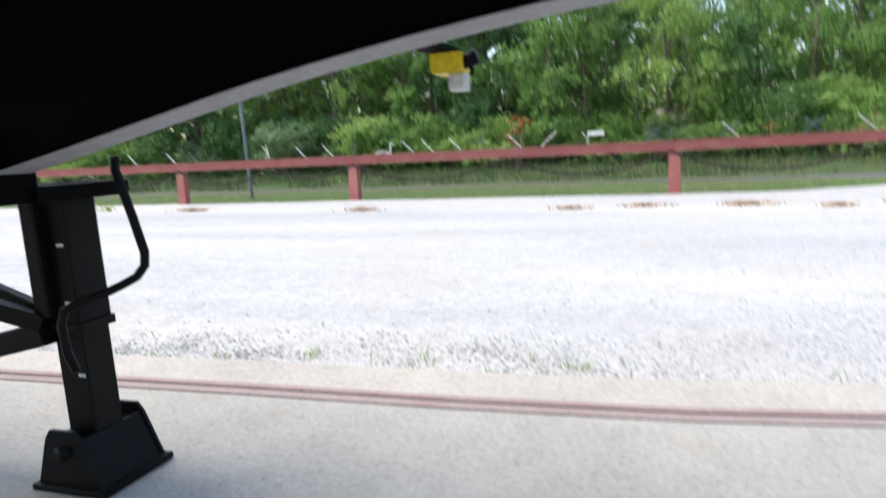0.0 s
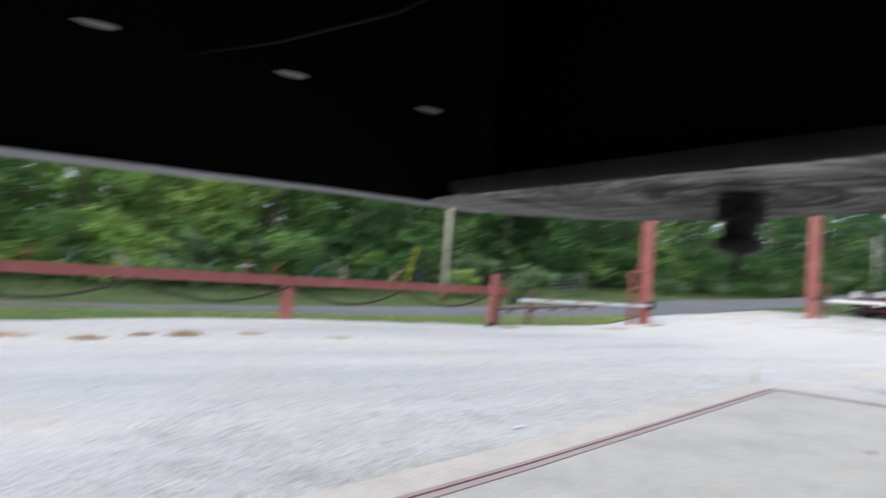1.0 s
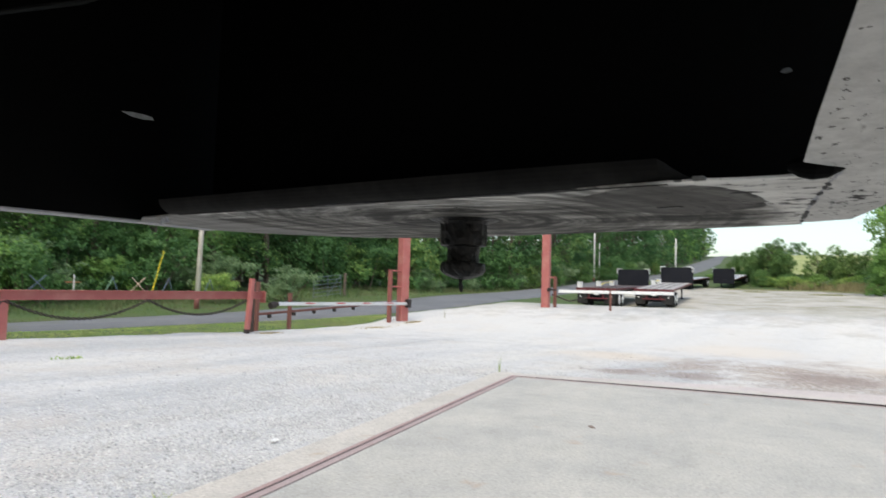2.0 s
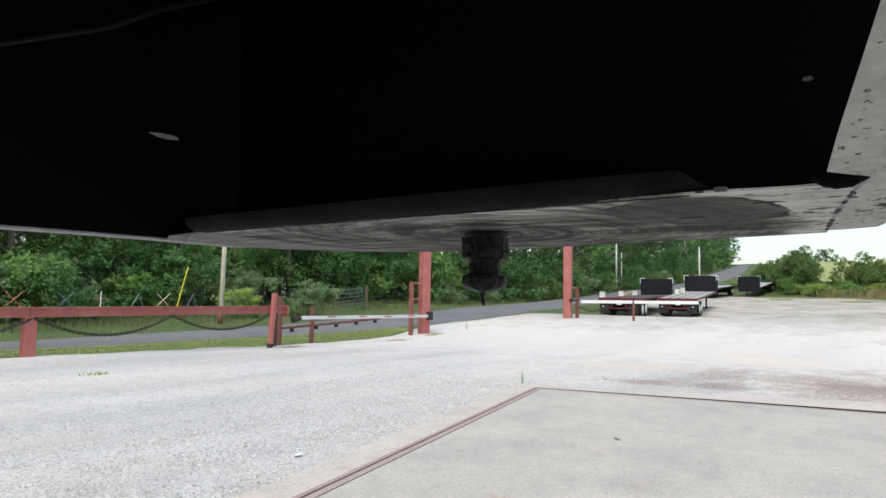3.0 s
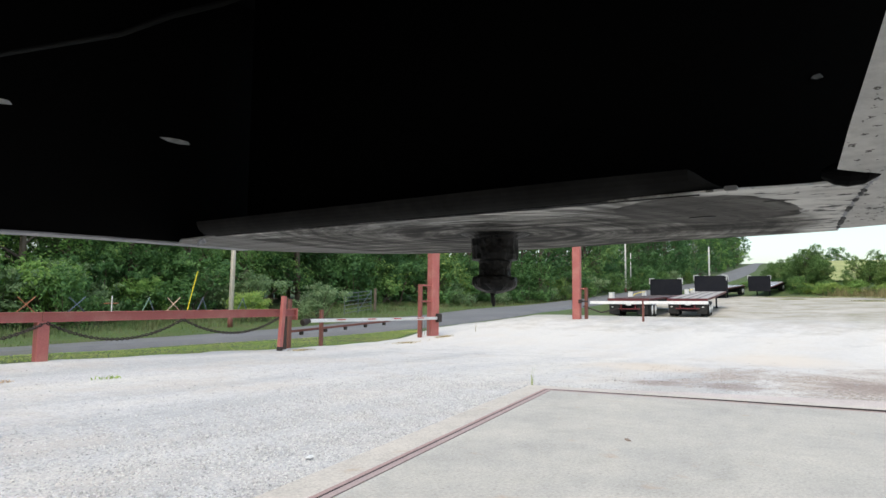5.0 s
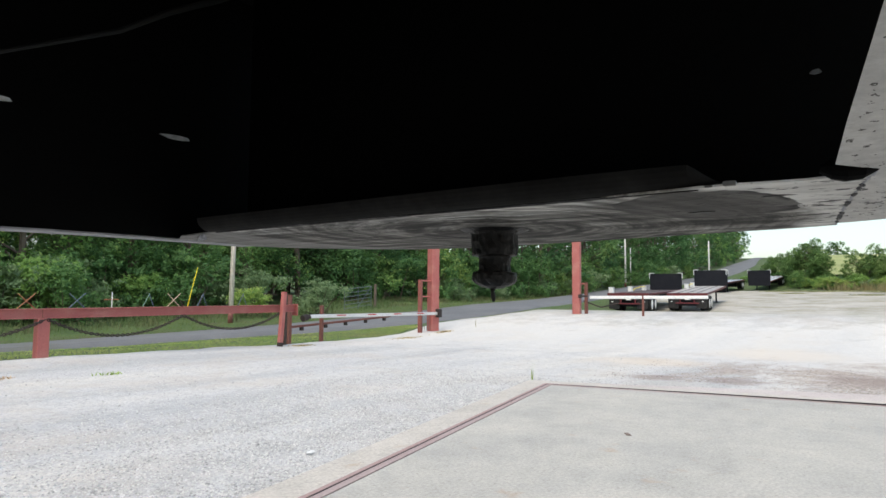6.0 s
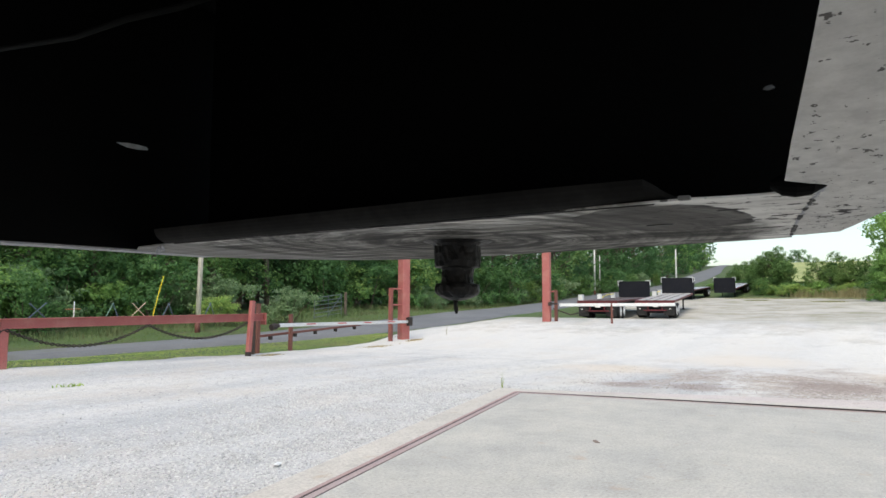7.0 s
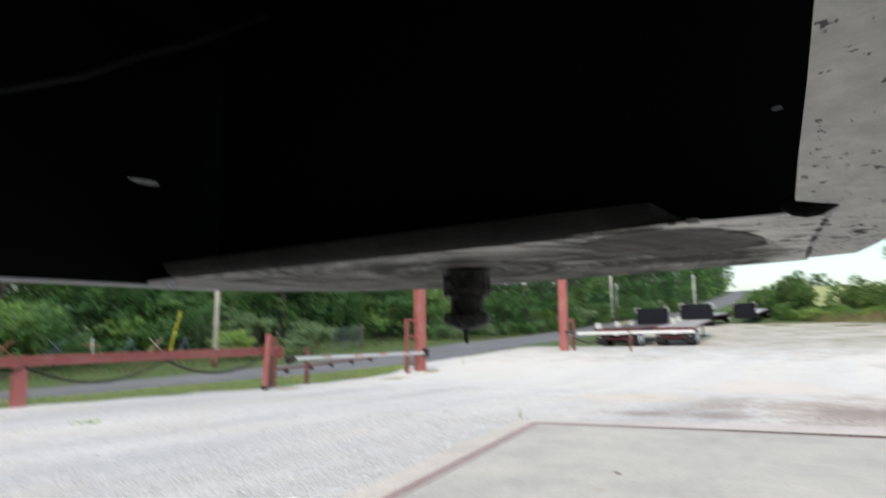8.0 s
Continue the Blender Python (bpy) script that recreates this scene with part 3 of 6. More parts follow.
def lathe(bm, prof, centre, n=24):
    """Radius and height pairs turned about a vertical axis."""
    c = Vector(centre)
    rings = [[bm.verts.new(c + Vector((r * math.cos(a), r * math.sin(a), z))) for a in (2 * math.pi * k / n for k in range(n))] for r, z in prof]
    for a, b in zip(rings, rings[1:]):
        for k in range(n):
            bm.faces.new((a[k], a[(k + 1) % n], b[(k + 1) % n], b[k]))
    bm.faces.new(rings[0][::-1])
    bm.faces.new(rings[-1])


def plan_sheet(bm, outline, z0, z1):
    """A flat plate from an outline in plan, between two heights."""
    lo = [bm.verts.new((x, y, z0)) for x, y in outline]
    hi = [bm.verts.new((x, y, z1)) for x, y in outline]
    n = len(outline)
    for i in range(n):
        j = (i + 1) % n
        bm.faces.new((lo[i], lo[j], hi[j], hi[i]))
    bm.faces.new(lo[::-1])
    bm.faces.new(hi)


def lerp_table(table, x):
    xs = [a for a, _ in table]
    ys = [b for _, b in table]
    return float(np.interp(x, xs, ys))


# ---------------- the lie of the land ----------------
RISE = [(-400, 0), (15, 0), (18.5, 0.0), (21.5, 0.42), (24, 0.80), (27, 0.78), (32, 0.52), (46, 0.40), (52, 0.70), (64, 1.3), (84, 2.2), (95, 2.65), (120, 4.7), (217, 14.2), (330, 19), (700, 24)]
LANE_Z = [(-400, -0.32), (4, -0.30), (8, -0.26), (11, -0.18), (14, -0.10), (18, 0.02), (22, 0.25), (27, 0.5), (32, 0.8), (46, 1.15), (60, 1.7), (76, 2.6), (95, 3.6), (120, 5.2), (217, 14.2), (330, 19), (700, 24)]
LANE = [(-200, 20.0), (-10, 18.3), (8, 18.2), (14, 18.7), (20, 18.2), (27, 17.8), (33, 18.3), (46, 21.4), (60, 23.8), (76, 25.8), (117, 28.6), (217, 37.4), (300, 46)]


def rise(x):
    return sum(lerp_table(RISE, x + d) for d in (-3, -1.5, 0, 1.5, 3)) / 5


def lane_y(x):
    return sum(lerp_table(LANE, x + d) for d in (-6, -3, 0, 3, 6)) / 5


def lane_near(x):
    """Offset of the lane's near edge: narrow beside the fence, wide at the turning place on the hill."""
    return lerp_table([(8, -0.1), (13, -0.4), (16.5, -1.4), (22, -2.4), (112, -2.4), (138, -3.9), (164, -4.4), (198, -2.4)], x)


def land(x, y):
    """Height of the open ground."""
    off = y - lane_y(x)
    zl = sum(lerp_table(LANE_Z, x + d) for d in (-2, 0, 2)) / 3
    k = max(0.0, min(1.0, (lane_near(x) - off) / 3.2))
    k = k * k * (3 - 2 * k)
    z = zl * (1 - k) + rise(x) * k
    if off > 3:
        z += min(off - 3, 40) * 0.035
    # slight swell where the fence stands
    z += 0.065 * math.exp(-((x - 7) / 4) ** 2) * math.exp(-((y - 12.6) / 2) ** 2)
    z += 0.06 * math.exp(-((x - 4.5) / 3) ** 2) * math.exp(-((y - 12.4) / 1.6) ** 2)
    if y < 0 and x > 60:
        z += min((x - 60) * 0.02, 1.5) * min(1.0, -y / 20)
    return z


def sheet(name, xs, ys, height, mat, label, category):
    """A ground sheet on the grid of xs and ys; ys may be a function of x."""
    bm = bmesh.new()
    cols = []
    for x in xs:
        col = ys(x) if callable(ys) else ys
        cols.append([bm.verts.new((x, y, height(x, y))) for y in col])
    for a, b in zip(cols, cols[1:]):
        for i in range(len(a) - 1):
            bm.faces.new((a[i], b[i], b[i + 1], a[i + 1]))
    ob = new(name, finish(bm, name, mat, True))
    return tagged(ob, label, category, kind="structure")


def steps(*spans):
    out = []
    for a, b, n in spans:
        out += [a + (b - a) * i / n for i in range(n)]
    return out + [spans[-1][1]]


def rough(x, y, s):
    return noise.noise((x * s, y * s, 0.3))


def ground_z(x, y):
    return land(x, y) - (0.06 if y > 12.6 else 0.12) + 0.02 * rough(x, y, 0.4)


sheet("ground", steps((-1500, -60, 6), (-60, -12, 16), (-12, 60, 72), (60, 240, 60), (240, 3000, 12)),
      steps((-1500, -60, 6), (-60, 10, 20), (10, 46, 48), (46, 120, 14), (120, 2000, 8)), ground_z, SOIL,
      "rough green grass and weeds along the lane and under the trees", "ground")


EDGE = [(-60, 12.5), (3, 12.5), (6, 12.6), (8.6, 12.85), (9.6, 13.2), (10.6, 12.85), (13, 13.15), (15.6, 13.6), (17.4, 14.0), (18.8, 14.5), (20.0, 15.2), (21.5, 16.0), (27, 15.8), (30, 15.8), (33, 14.6), (40, 14.0), (46, 15.8), (60, 20.2), (92, 21.0)]


def yard_edge(x):
    """Where the gravel gives way to the grass strip beside the fence, and farther on to the lane."""
    return lerp_table(EDGE, x) + 0.16 * rough(x, 0, 0.9) + 0.1 * rough(x, 5, 3.1)


def yard_rows(x):
    e = yard_edge(x)
    base = steps((-60, -8, 8), (-8, 2, 10), (2, 11, 24))
    return base[:-1] + [11 + (e - 11) * i / 8 for i in range(9)]


def gravel_z(x, y):
    return land(x, y) - 0.035 + 0.018 * rough(x, y, 0.7) + 0.006 * rough(x, y, 3.0) - 0.09 * max(0, 1 - (yard_edge(x) - y) / 0.35) ** 2


sheet("gravel_yard", steps((-50, -12, 12), (-12, 30, 84), (30, 92, 40)), yard_rows,
      gravel_z, GRAVEL, "white crushed limestone gravel yard with muddy patches", "gravel")

sheet("road", steps((-120, -20, 12), (-20, 60, 60), (60, 225, 50)),
      lambda x: [lane_y(x) + d * lerp_table([(130, 1.0), (215, 0.6)], x) for d in [lane_near(x) - 0.08] + [lane_near(x) + (2.16 - lane_near(x)) * k for k in (0.02, 0.2, 0.4, 0.6, 0.8, 1.0)] + [2.25]], lambda x, y: land(x, y) + 0.085 - 0.02 * abs(y - lane_y(x)) - (0.2 if y - lane_y(x) < lane_near(x) or y - lane_y(x) > 2.2 else 0), ASPHALT,
      "narrow worn grey asphalt country lane climbing a hill", "road")


# ---------------- concrete pad with its steel edging ----------------
# the dark joint in the steel edging
JOINT = [(-8.0, 1.80), (-3.3, 2.075), (-1.84, 2.17), (-0.97, 2.215), (-0.14, 2.288), (0.62, 2.41), (1.27, 2.51), (1.7, 2.60), (2.9, 2.84), (8.3, 4.05), (8.67, 1.96), (8.94, 0.15), (9.5, -4.2)]


def offset_line(line, d):
    """The line moved d metres to its left, with mitred corners."""
    out = []
    for i, p in enumerate(line):
        ns = []
        for a, b in ((i - 1, i), (i, i + 1)):
            if 0 <= a and b < len(line):
                v = Vector(line[b]) - Vector(line[a])
                ns.append(Vector((-v.y, v.x)).normalized())
        n = sum(ns, Vector((0, 0))).normalized()
        out.append(Vector(p) + n * (d / max(0.4, n.dot(ns[0]))))
    return [(p.x, p.y) for p in out]


PAD_EDGE = offset_line(JOINT, -0.074)
LEFT_EDGE = PAD_EDGE[:10]


def band(bm, line, d0, d1, z0, z1):
    a, b = offset_line(line, d0), offset_line(line, d1)
    plan_sheet(bm, a + b[::-1], z0, z1)


APRON = [(8.73, 3.75), (8.95, 3.09), (9.36, 2.08), (9.65, 1.14), (9.96, 0.15), (10.75, -2.5), (11.2, -4.2), (9.836, -4.2), (9.275, 0.15), (9.005, 1.99)]
APRONMAT = make_concrete("apron_concrete", (0.50, 0.445, 0.43), (0.44, 0.39, 0.38), (0.54, 0.49, 0.46))
pad = thing("pavement", (0, 0, 0), "pale worn concrete parking pad in a red steel edge frame", "pavement", kind="structure")
bm = bmesh.new()
plan_sheet(bm, PAD_EDGE + [(9.4, -4.2), (-8.0, -4.2)], -0.2, 0.0)
part("slab", bm, CONCRETE, pad)
DUSTYRED = painted("dusty_red_edge", (0.35, 0.245, 0.23), (0.27, 0.145, 0.13), 0.75, scale=5.0)
bm = bmesh.new()
band(bm, PAD_EDGE, 0.010, 0.0665, -0.1, 0.003)
part("inner_edge_angle", bm, painted("dusty_grey_edge", (0.36, 0.285, 0.272), (0.28, 0.175, 0.16), 0.8, scale=4.0), pad, "dusty grey-pink steel edge strip")
bm = bmesh.new()
band(bm, PAD_EDGE, 0.080, 0.118, -0.1, 0.006)
part("outer_edge_angle", bm, DUSTYRED, pad, "dusty faded red steel edge angle")
bm = bmesh.new()
band(bm, PAD_EDGE, 0.0005, 0.1175, -0.19, -0.03)
band(bm, PAD_EDGE, 0.0662, 0.0802, -0.031, 0.0034)
# beyond the corner the joint's steel stands up towards the pad's far side
FAR_EDGE = PAD_EDGE[9:]
rows = []
for p, q, h in zip(offset_line(FAR_EDGE, 0.064), offset_line(FAR_EDGE, 0.079), (0.006, 0.015, 0.021, 0.026)):
    rows.append([bm.verts.new(v) for v in ((*p, -0.03), (*q, -0.03), (*q, h), (*p, h))])
for a, b in zip(rows, rows[1:]):
    for k in range(4):
        bm.faces.new((a[k], a[(k + 1) % 4], b[(k + 1) % 4], b[k]))
bm.faces.new(rows[0])
bm.faces.new(rows[-1][::-1])
part("edge_joint", bm, painted("joint_dirt", (0.02, 0.016, 0.017), (0.07, 0.048, 0.045), 0.9, scale=7.0, amount=0.6), pad, "dark dirt-filled joint")
bm = bmesh.new()
band(bm, PAD_EDGE, 0.118, 0.404, -0.2, 0.004)
part("kerb_strip", bm, KERB, pad, "cream concrete strip round the pad")
bm = bmesh.new()
plan_sheet(bm, APRON, -0.2, 0.002)
part("apron", bm, APRONMAT, pad, "dusty pinkish concrete apron at the pad's end")


# ---------------- the parked semi-trailer overhead ----------------
trailer = thing("semi_trailer", (0, 0, 0), "black gooseneck semi-trailer standing on its landing gear over the pad", "trailer")
NECK = [(1.02, 1.247), (0.6, 1.243), (0.3, 1.230), (-0.1, 1.208), (-0.5, 1.168), (-0.93, 1.104), (-1.23, 1.040), (-1.6, 0.962), (-2.1, 0.865), (-2.6, 0.80), (-5.5, 0.76)]
PZ = 1.235


def strip_along(bm, y0, y1, dz0, dz1, table):
    """A bar that follows the underside of the neck."""
    rings = []
    for x, z in table:
        rings.append([bm.verts.new((x, y, z + d)) for y, d in ((y0(x), dz0), (y1, dz0), (y1, dz1), (y0(x), dz1))])
    for a, b in zip(rings, rings[1:]):
        for k in range(4):
            bm.faces.new((a[k], a[(k + 1) % 4], b[(k + 1) % 4], b[k]))
    bm.faces.new(rings[0])
    bm.faces.new(rings[-1][::-1])


def smooth_table(table, n):
    xs = np.linspace(table[0][0], table[-1][0], n)
    px = [a for a, _ in table][::-1]
    pz = [b for _, b in table][::-1]
    return [(float(x), float(sum(np.interp(x + d, px, pz) for d in (-0.12, 0, 0.12)) / 3)) for x in xs]


NECKS = smooth_table(NECK, 60)
# the left beam sags a little lower towards the nose
LEFTS = [(x, z - 0.012 * max(0.0, min(1.0, (x + 0.3) / 0.7))) for x, z in NECKS]
FLANGE = painted("grey_dusty_flange", (0.34, 0.34, 0.36), (0.22, 0.21, 0.2), 0.6, scale=10.0)
bm = bmesh.new()
strip_along(bm, lambda x: lerp_table([(-2.6, 1.095), (-0.2, 1.09), (0.1, 1.108), (0.4, 1.132), (0.75, 1.16)], x), 1.205, 0.0, 0.003, LEFTS)
part("left_beam_flange", bm, FLANGE, trailer, "grey bottom flange of the neck beam")

top = 1.76


def neck_z(x):
    return lerp_table(NECKS[::-1], x)


def web(bm, y0, y1, table):
    rings = [[bm.verts.new((x, y, h)) for y, h in ((y0, z + 0.0035), (y1, z + 0.0035), (y1, top), (y0, top))] for x, z in table]
    for a, b in zip(rings, rings[1:]):
        for k in range(4):
            bm.faces.new((a[k], a[(k + 1) % 4], b[(k + 1) % 4], b[k]))
    bm.faces.new(rings[0])
    bm.faces.new(rings[-1][::-1])


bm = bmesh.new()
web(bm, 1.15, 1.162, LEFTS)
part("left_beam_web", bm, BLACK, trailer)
# thin pale dashes set on the web's inner face
MARK = painted("pale_dash", (0.68, 0.68, 0.68), (0.4, 0.4, 0.4), 0.6, scale=20.0)
for x in (0.16, 0.49, 0.81):
    bm = bmesh.new()
    prism(bm, [(-0.032, -0.002), (-0.012, -0.005), (0.012, -0.005), (0.032, 0.000), (0.012, 0.003), (-0.010, 0.004), (-0.028, 0.003)], (x, 1.1495, 1.432), (x, 1.1465, 1.432))
    part("paint_mark", bm, MARK, trailer, "small pale dash on the black web")

bm = bmesh.new()
# x, inner edge, outer edge: past the bead the inner edge is the weld to the coupler plate
RIGHT = [(1.163, 0.071, 0.055), (1.141, 0.067, 0.0095), (1.064, 0.057, -0.011), (0.934, 0.040, -0.042), (0.857, 0.028, -0.058), (0.781, 0.0144, -0.075), (0.733, 0.0046, -0.085), (0.692, 0.033, -0.10),
         (0.545, 0.0145, -0.12), (0.397, -0.005, -0.14), (0.30, -0.0165, -0.15), (0.0, -0.04, -0.18), (-0.5, -0.05, -0.19), (-1.6, -0.05, -0.19), (-2.6, -0.05, -0.19), (-5.5, -0.05, -0.19)]
rings = []
for x, y, o in RIGHT:
    z = min(neck_z(x), 1.2355)
    rings.append([bm.verts.new(v) for v in ((x, y, z), (x, o, z), (x, o, z + 0.0085), (x, y - 0.004, z + 0.0085))])
for a, b in zip(rings, rings[1:]):
    for k in range(4):
        bm.faces.new((a[k], a[(k + 1) % 4], b[(k + 1) % 4], b[k]))
bm.faces.new(rings[0])
bm.faces.new(rings[-1][::-1])
part("right_beam_flange", bm, PALEFLANGE, trailer, "pale steel flange plate with black grease smears")
bm = bmesh.new()
web(bm, -0.095, -0.083, [p for p in NECKS if p[0] < 0.6])
part("right_beam_web", bm, BLACK, trailer)

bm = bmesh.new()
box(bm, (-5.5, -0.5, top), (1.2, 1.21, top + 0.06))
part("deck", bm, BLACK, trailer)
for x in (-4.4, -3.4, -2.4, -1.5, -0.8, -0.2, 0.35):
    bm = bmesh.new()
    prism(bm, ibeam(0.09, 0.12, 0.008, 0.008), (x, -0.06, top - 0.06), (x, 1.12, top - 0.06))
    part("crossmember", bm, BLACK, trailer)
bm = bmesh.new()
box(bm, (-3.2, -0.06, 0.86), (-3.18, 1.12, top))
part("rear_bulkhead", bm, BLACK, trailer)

# coupler plate
LIP = painted("dark_lip", (0.014, 0.0134, 0.0125), (0.032, 0.0305, 0.0285), 0.75, scale=9.0, amount=0.8)
LIP.node_tree.nodes["Principled BSDF"].inputs["Specular IOR Level"].default_value = 0.05
bm = bmesh.new()
FRONT = [(0.785, 1.0), (0.80, 1.10), (0.86, 1.2), (0.95, 1.215), (1.10, 1.135), (1.20, 1.03), (1.27, 0.92), (1.298, 0.79), (1.29, 0.65), (1.27, 0.52), (1.24, 0.34), (1.220, 0.225), (1.204, 0.122), (1.190, 0.074), (1.136, 0.0685), (0.965, 0.0465), (0.857, 0.0295), (0.781, 0.0162), (0.742, 0.0064), (0.754, 0.04), (0.758, 0.061), (0.756, 0.09), (0.750, 0.122), (0.750, 0.155), (0.765, 0.3), (0.78, 0.65)]
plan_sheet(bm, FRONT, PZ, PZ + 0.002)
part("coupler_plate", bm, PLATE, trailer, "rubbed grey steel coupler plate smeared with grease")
bm = bmesh.new()
rings = []
for u in [i / 12 * 0.9 for i in range(13)] + [0.9 + 0.1 * i / 14 for i in range(1, 15)]:
    y = 0.99 - 0.875 * u
    # the bent-up edge, which sweeps away in a hollow curve at one end
    h = 0.022 * (1.0 if u < 0.945 else max(0.03, (1 - u) / 0.055) ** 2.0)
    x = 0.783 - 0.025 * u + 0.010 * max(0.0, (u - 0.8) / 0.2)
    bend = [(x - 0.027 * h / 0.022 * math.sin(a), PZ + 0.001 + h * (1 - math.cos(a))) for a in (0.0, 0.26, 0.52, 0.79, 1.05, 1.31, 1.57)]
    rings.append([bm.verts.new((px, y, pz)) for px, pz in bend] + [bm.verts.new(v) for v in ((bend[-1][0] + 0.016, y, bend[-1][1]), (x + 0.016, y, PZ + 0.006))])
for a, b in zip(rings, rings[1:]):
    for k in range(len(a)):
        bm.faces.new((a[k], a[(k + 1) % len(a)], b[(k + 1) % len(a)], b[k]))
bm.faces.new(rings[0])
bm.faces.new(rings[-1][::-1])
part("plate_lip", bm, LIP, trailer, "dark bent lip on the plate's rear edge")
# ragged black seam where the lip meets the plate
bm = bmesh.new()
rows = []
for i in range(121):
    u = 0.02 + 0.93 * i / 120
    x, y = 0.783 - 0.025 * u, 0.99 - 0.875 * u
    w = 0.0012 + 0.006 * max(0.0, noise.noise((y * 9.0, 3.7, 0))) + 0.004 * max(0.0, noise.noise((y * 31.0, 8.1, 0)))
    w *= (0.25 + 0.75 * min(1.0, u / 0.3)) * min(1.0, (0.955 - u) / 0.12)
    rows.append([bm.verts.new(v) for v in ((x - w * 0.4, y, PZ + 0.0004), (x + w, y, PZ - 0.0012), (x + w, y, PZ + 0.003), (x - w * 0.4, y, PZ + 0.003))])
for a, b in zip(rows, rows[1:]):
    for k in range(4):
        bm.faces.new((a[k], a[(k + 1) % 4], b[(k + 1) % 4], b[k]))
bm.faces.new(rows[0])
bm.faces.new(rows[-1][::-1])
part("lip_seam", bm, GREASE, trailer, "ragged black grease seam along the lip")
# pale chipped weld where the plate meets the neck beam
bm = bmesh.new()
for i in range(9):
    t = i / 8
    x, y = 0.80 + 0.05 * t + 0.004 * math.sin(i * 2.3), 1.03 + 0.085 * t
    tube(bm, [(x - 0.006, y - 0.008, PZ - 0.001), (x, y, PZ - 0.003 - 0.002 * (i % 2)), (x + 0.006, y + 0.009, PZ - 0.001)], [0.0012, 0.0026 + 0.0012 * ((i * 5) % 3) / 2, 0.0012], 6)
part("corner_weld", bm, FLANGE, trailer, "pale chipped weld at the plate's corner")
bm = bmesh.new()
tube(bm, [(0.722, 0.047, 1.2385), (0.722, 0.038, 1.2375), (0.724, 0.028, 1.237), (0.728, 0.016, 1.2372), (0.734, 0.005, 1.2375)], [0.004, 0.0095, 0.0115, 0.010, 0.003], 14)
part("weld_bead", bm, BLACK, trailer, "black greasy weld bead")
# broken weld between flange and plate, caked black in places
WELD = [(0.737, 0.0055), (0.781, 0.0155), (0.857, 0.0288), (0.965, 0.0458), (1.136, 0.068), (1.178, 0.0735)]
for i in range(22):
    x0, x1 = 0.740 + 0.44 * i / 22, 0.740 + 0.44 * (i + 1.05) / 22
    dark = noise.noise((i * 0.75, 2.3, 0)) > 0.02 and i > 2
    r = (0.0020 + 0.0022 * noise.noise((i * 1.7, 5.1, 0))) * (1.25 if dark else 0.7)
    p0, p1 = Vector((x0, lerp_table(WELD, x0), PZ)), Vector((x1, lerp_table(WELD, x1), PZ))
    side = Vector((0, 0.004 * noise.noise((i * 0.9, 1.1, 0)), 0))
    bm = bmesh.new()
    tube(bm, [p0, p0.lerp(p1, 0.35) + side, p0.lerp(p1, 0.7) - side, p1], [r * 0.4, r, r * 1.1, r * 0.4], 7)
    part("weld_run", bm, GREASE if dark else FLANGE, trailer, "caked black weld" if dark else "")
bm = bmesh.new()
box(bm, (0.743, 0.120, PZ - 0.001), (0.748, 0.132, PZ + 0.0035), 0.001)
part("plate_tab", bm, painted("dull_tab_steel", (0.2, 0.195, 0.185), (0.1, 0.097, 0.09), 0.8, scale=60.0), trailer, "small grey steel tab on the lip's end")
bm = bmesh.new()
plan_sheet(bm, [(0.938 + 0.006 * math.cos(a), 0.2 + 0.017 * math.sin(a)) for a in (2 * math.pi * k / 14 for k in range(14))], PZ - 0.001, PZ + 0.002)
part("plate_slot", bm, GREASE, trailer, "narrow black grease-filled slot")
# air hose hanging under the deck
bm = bmesh.new()
tube(bm, [(0.935, 0.95, 1.762), (0.76, 0.95, 1.637), (0.665, 0.95, 1.58), (0.585, 0.95, 1.522), (0.42, 1.05, 1.45), (0.30, 1.149, 1.42)], [0.0055, 0.0055, 0.005, 0.004, 0.003, 0.003], 10)
HOSE = painted("dusty_black_hose", (0.0035, 0.0035, 0.0035), (0.006, 0.006, 0.006), 0.8, scale=20.0)
part("air_hose", bm, HOSE, trailer, "dusty black air hose under the deck", True)
bm = bmesh.new()
prism(bm, [(-0.007, -0.001), (0.0, -0.003), (0.006, -0.001), (0.003, 0.002), (-0.004, 0.003)], (0.949, 0.07, 1.394), (0.945, 0.07, 1.394))
part("paint_mark", bm, painted("dull_smudge", (0.16, 0.16, 0.165), (0.08, 0.08, 0.08), 0.7, scale=30.0), trailer, "small pale smudge on the black bolster")
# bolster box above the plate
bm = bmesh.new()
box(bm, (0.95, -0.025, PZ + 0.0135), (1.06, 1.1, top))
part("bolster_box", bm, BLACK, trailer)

bm = bmesh.new()
KP = (1.0, 0.54, PZ)
PIN = [(0.056, 0.0), (0.050, -0.002), (0.0405, -0.004), (0.0375, -0.008), (0.0375, -0.020), (0.0372, -0.032), (0.0365, -0.039), (0.0362, -0.0415), (0.0265, -0.0435), (0.0252, -0.048), (0.0250, -0.057), (0.0254, -0.064), (0.0262, -0.0675), (0.0345, -0.0690), (0.0355, -0.074), (0.0352, -0.081), (0.032, -0.086), (0.025, -0.0905), (0.014, -0.094), (0.005, -0.0955)]
lathe(bm, PIN, KP, 40)
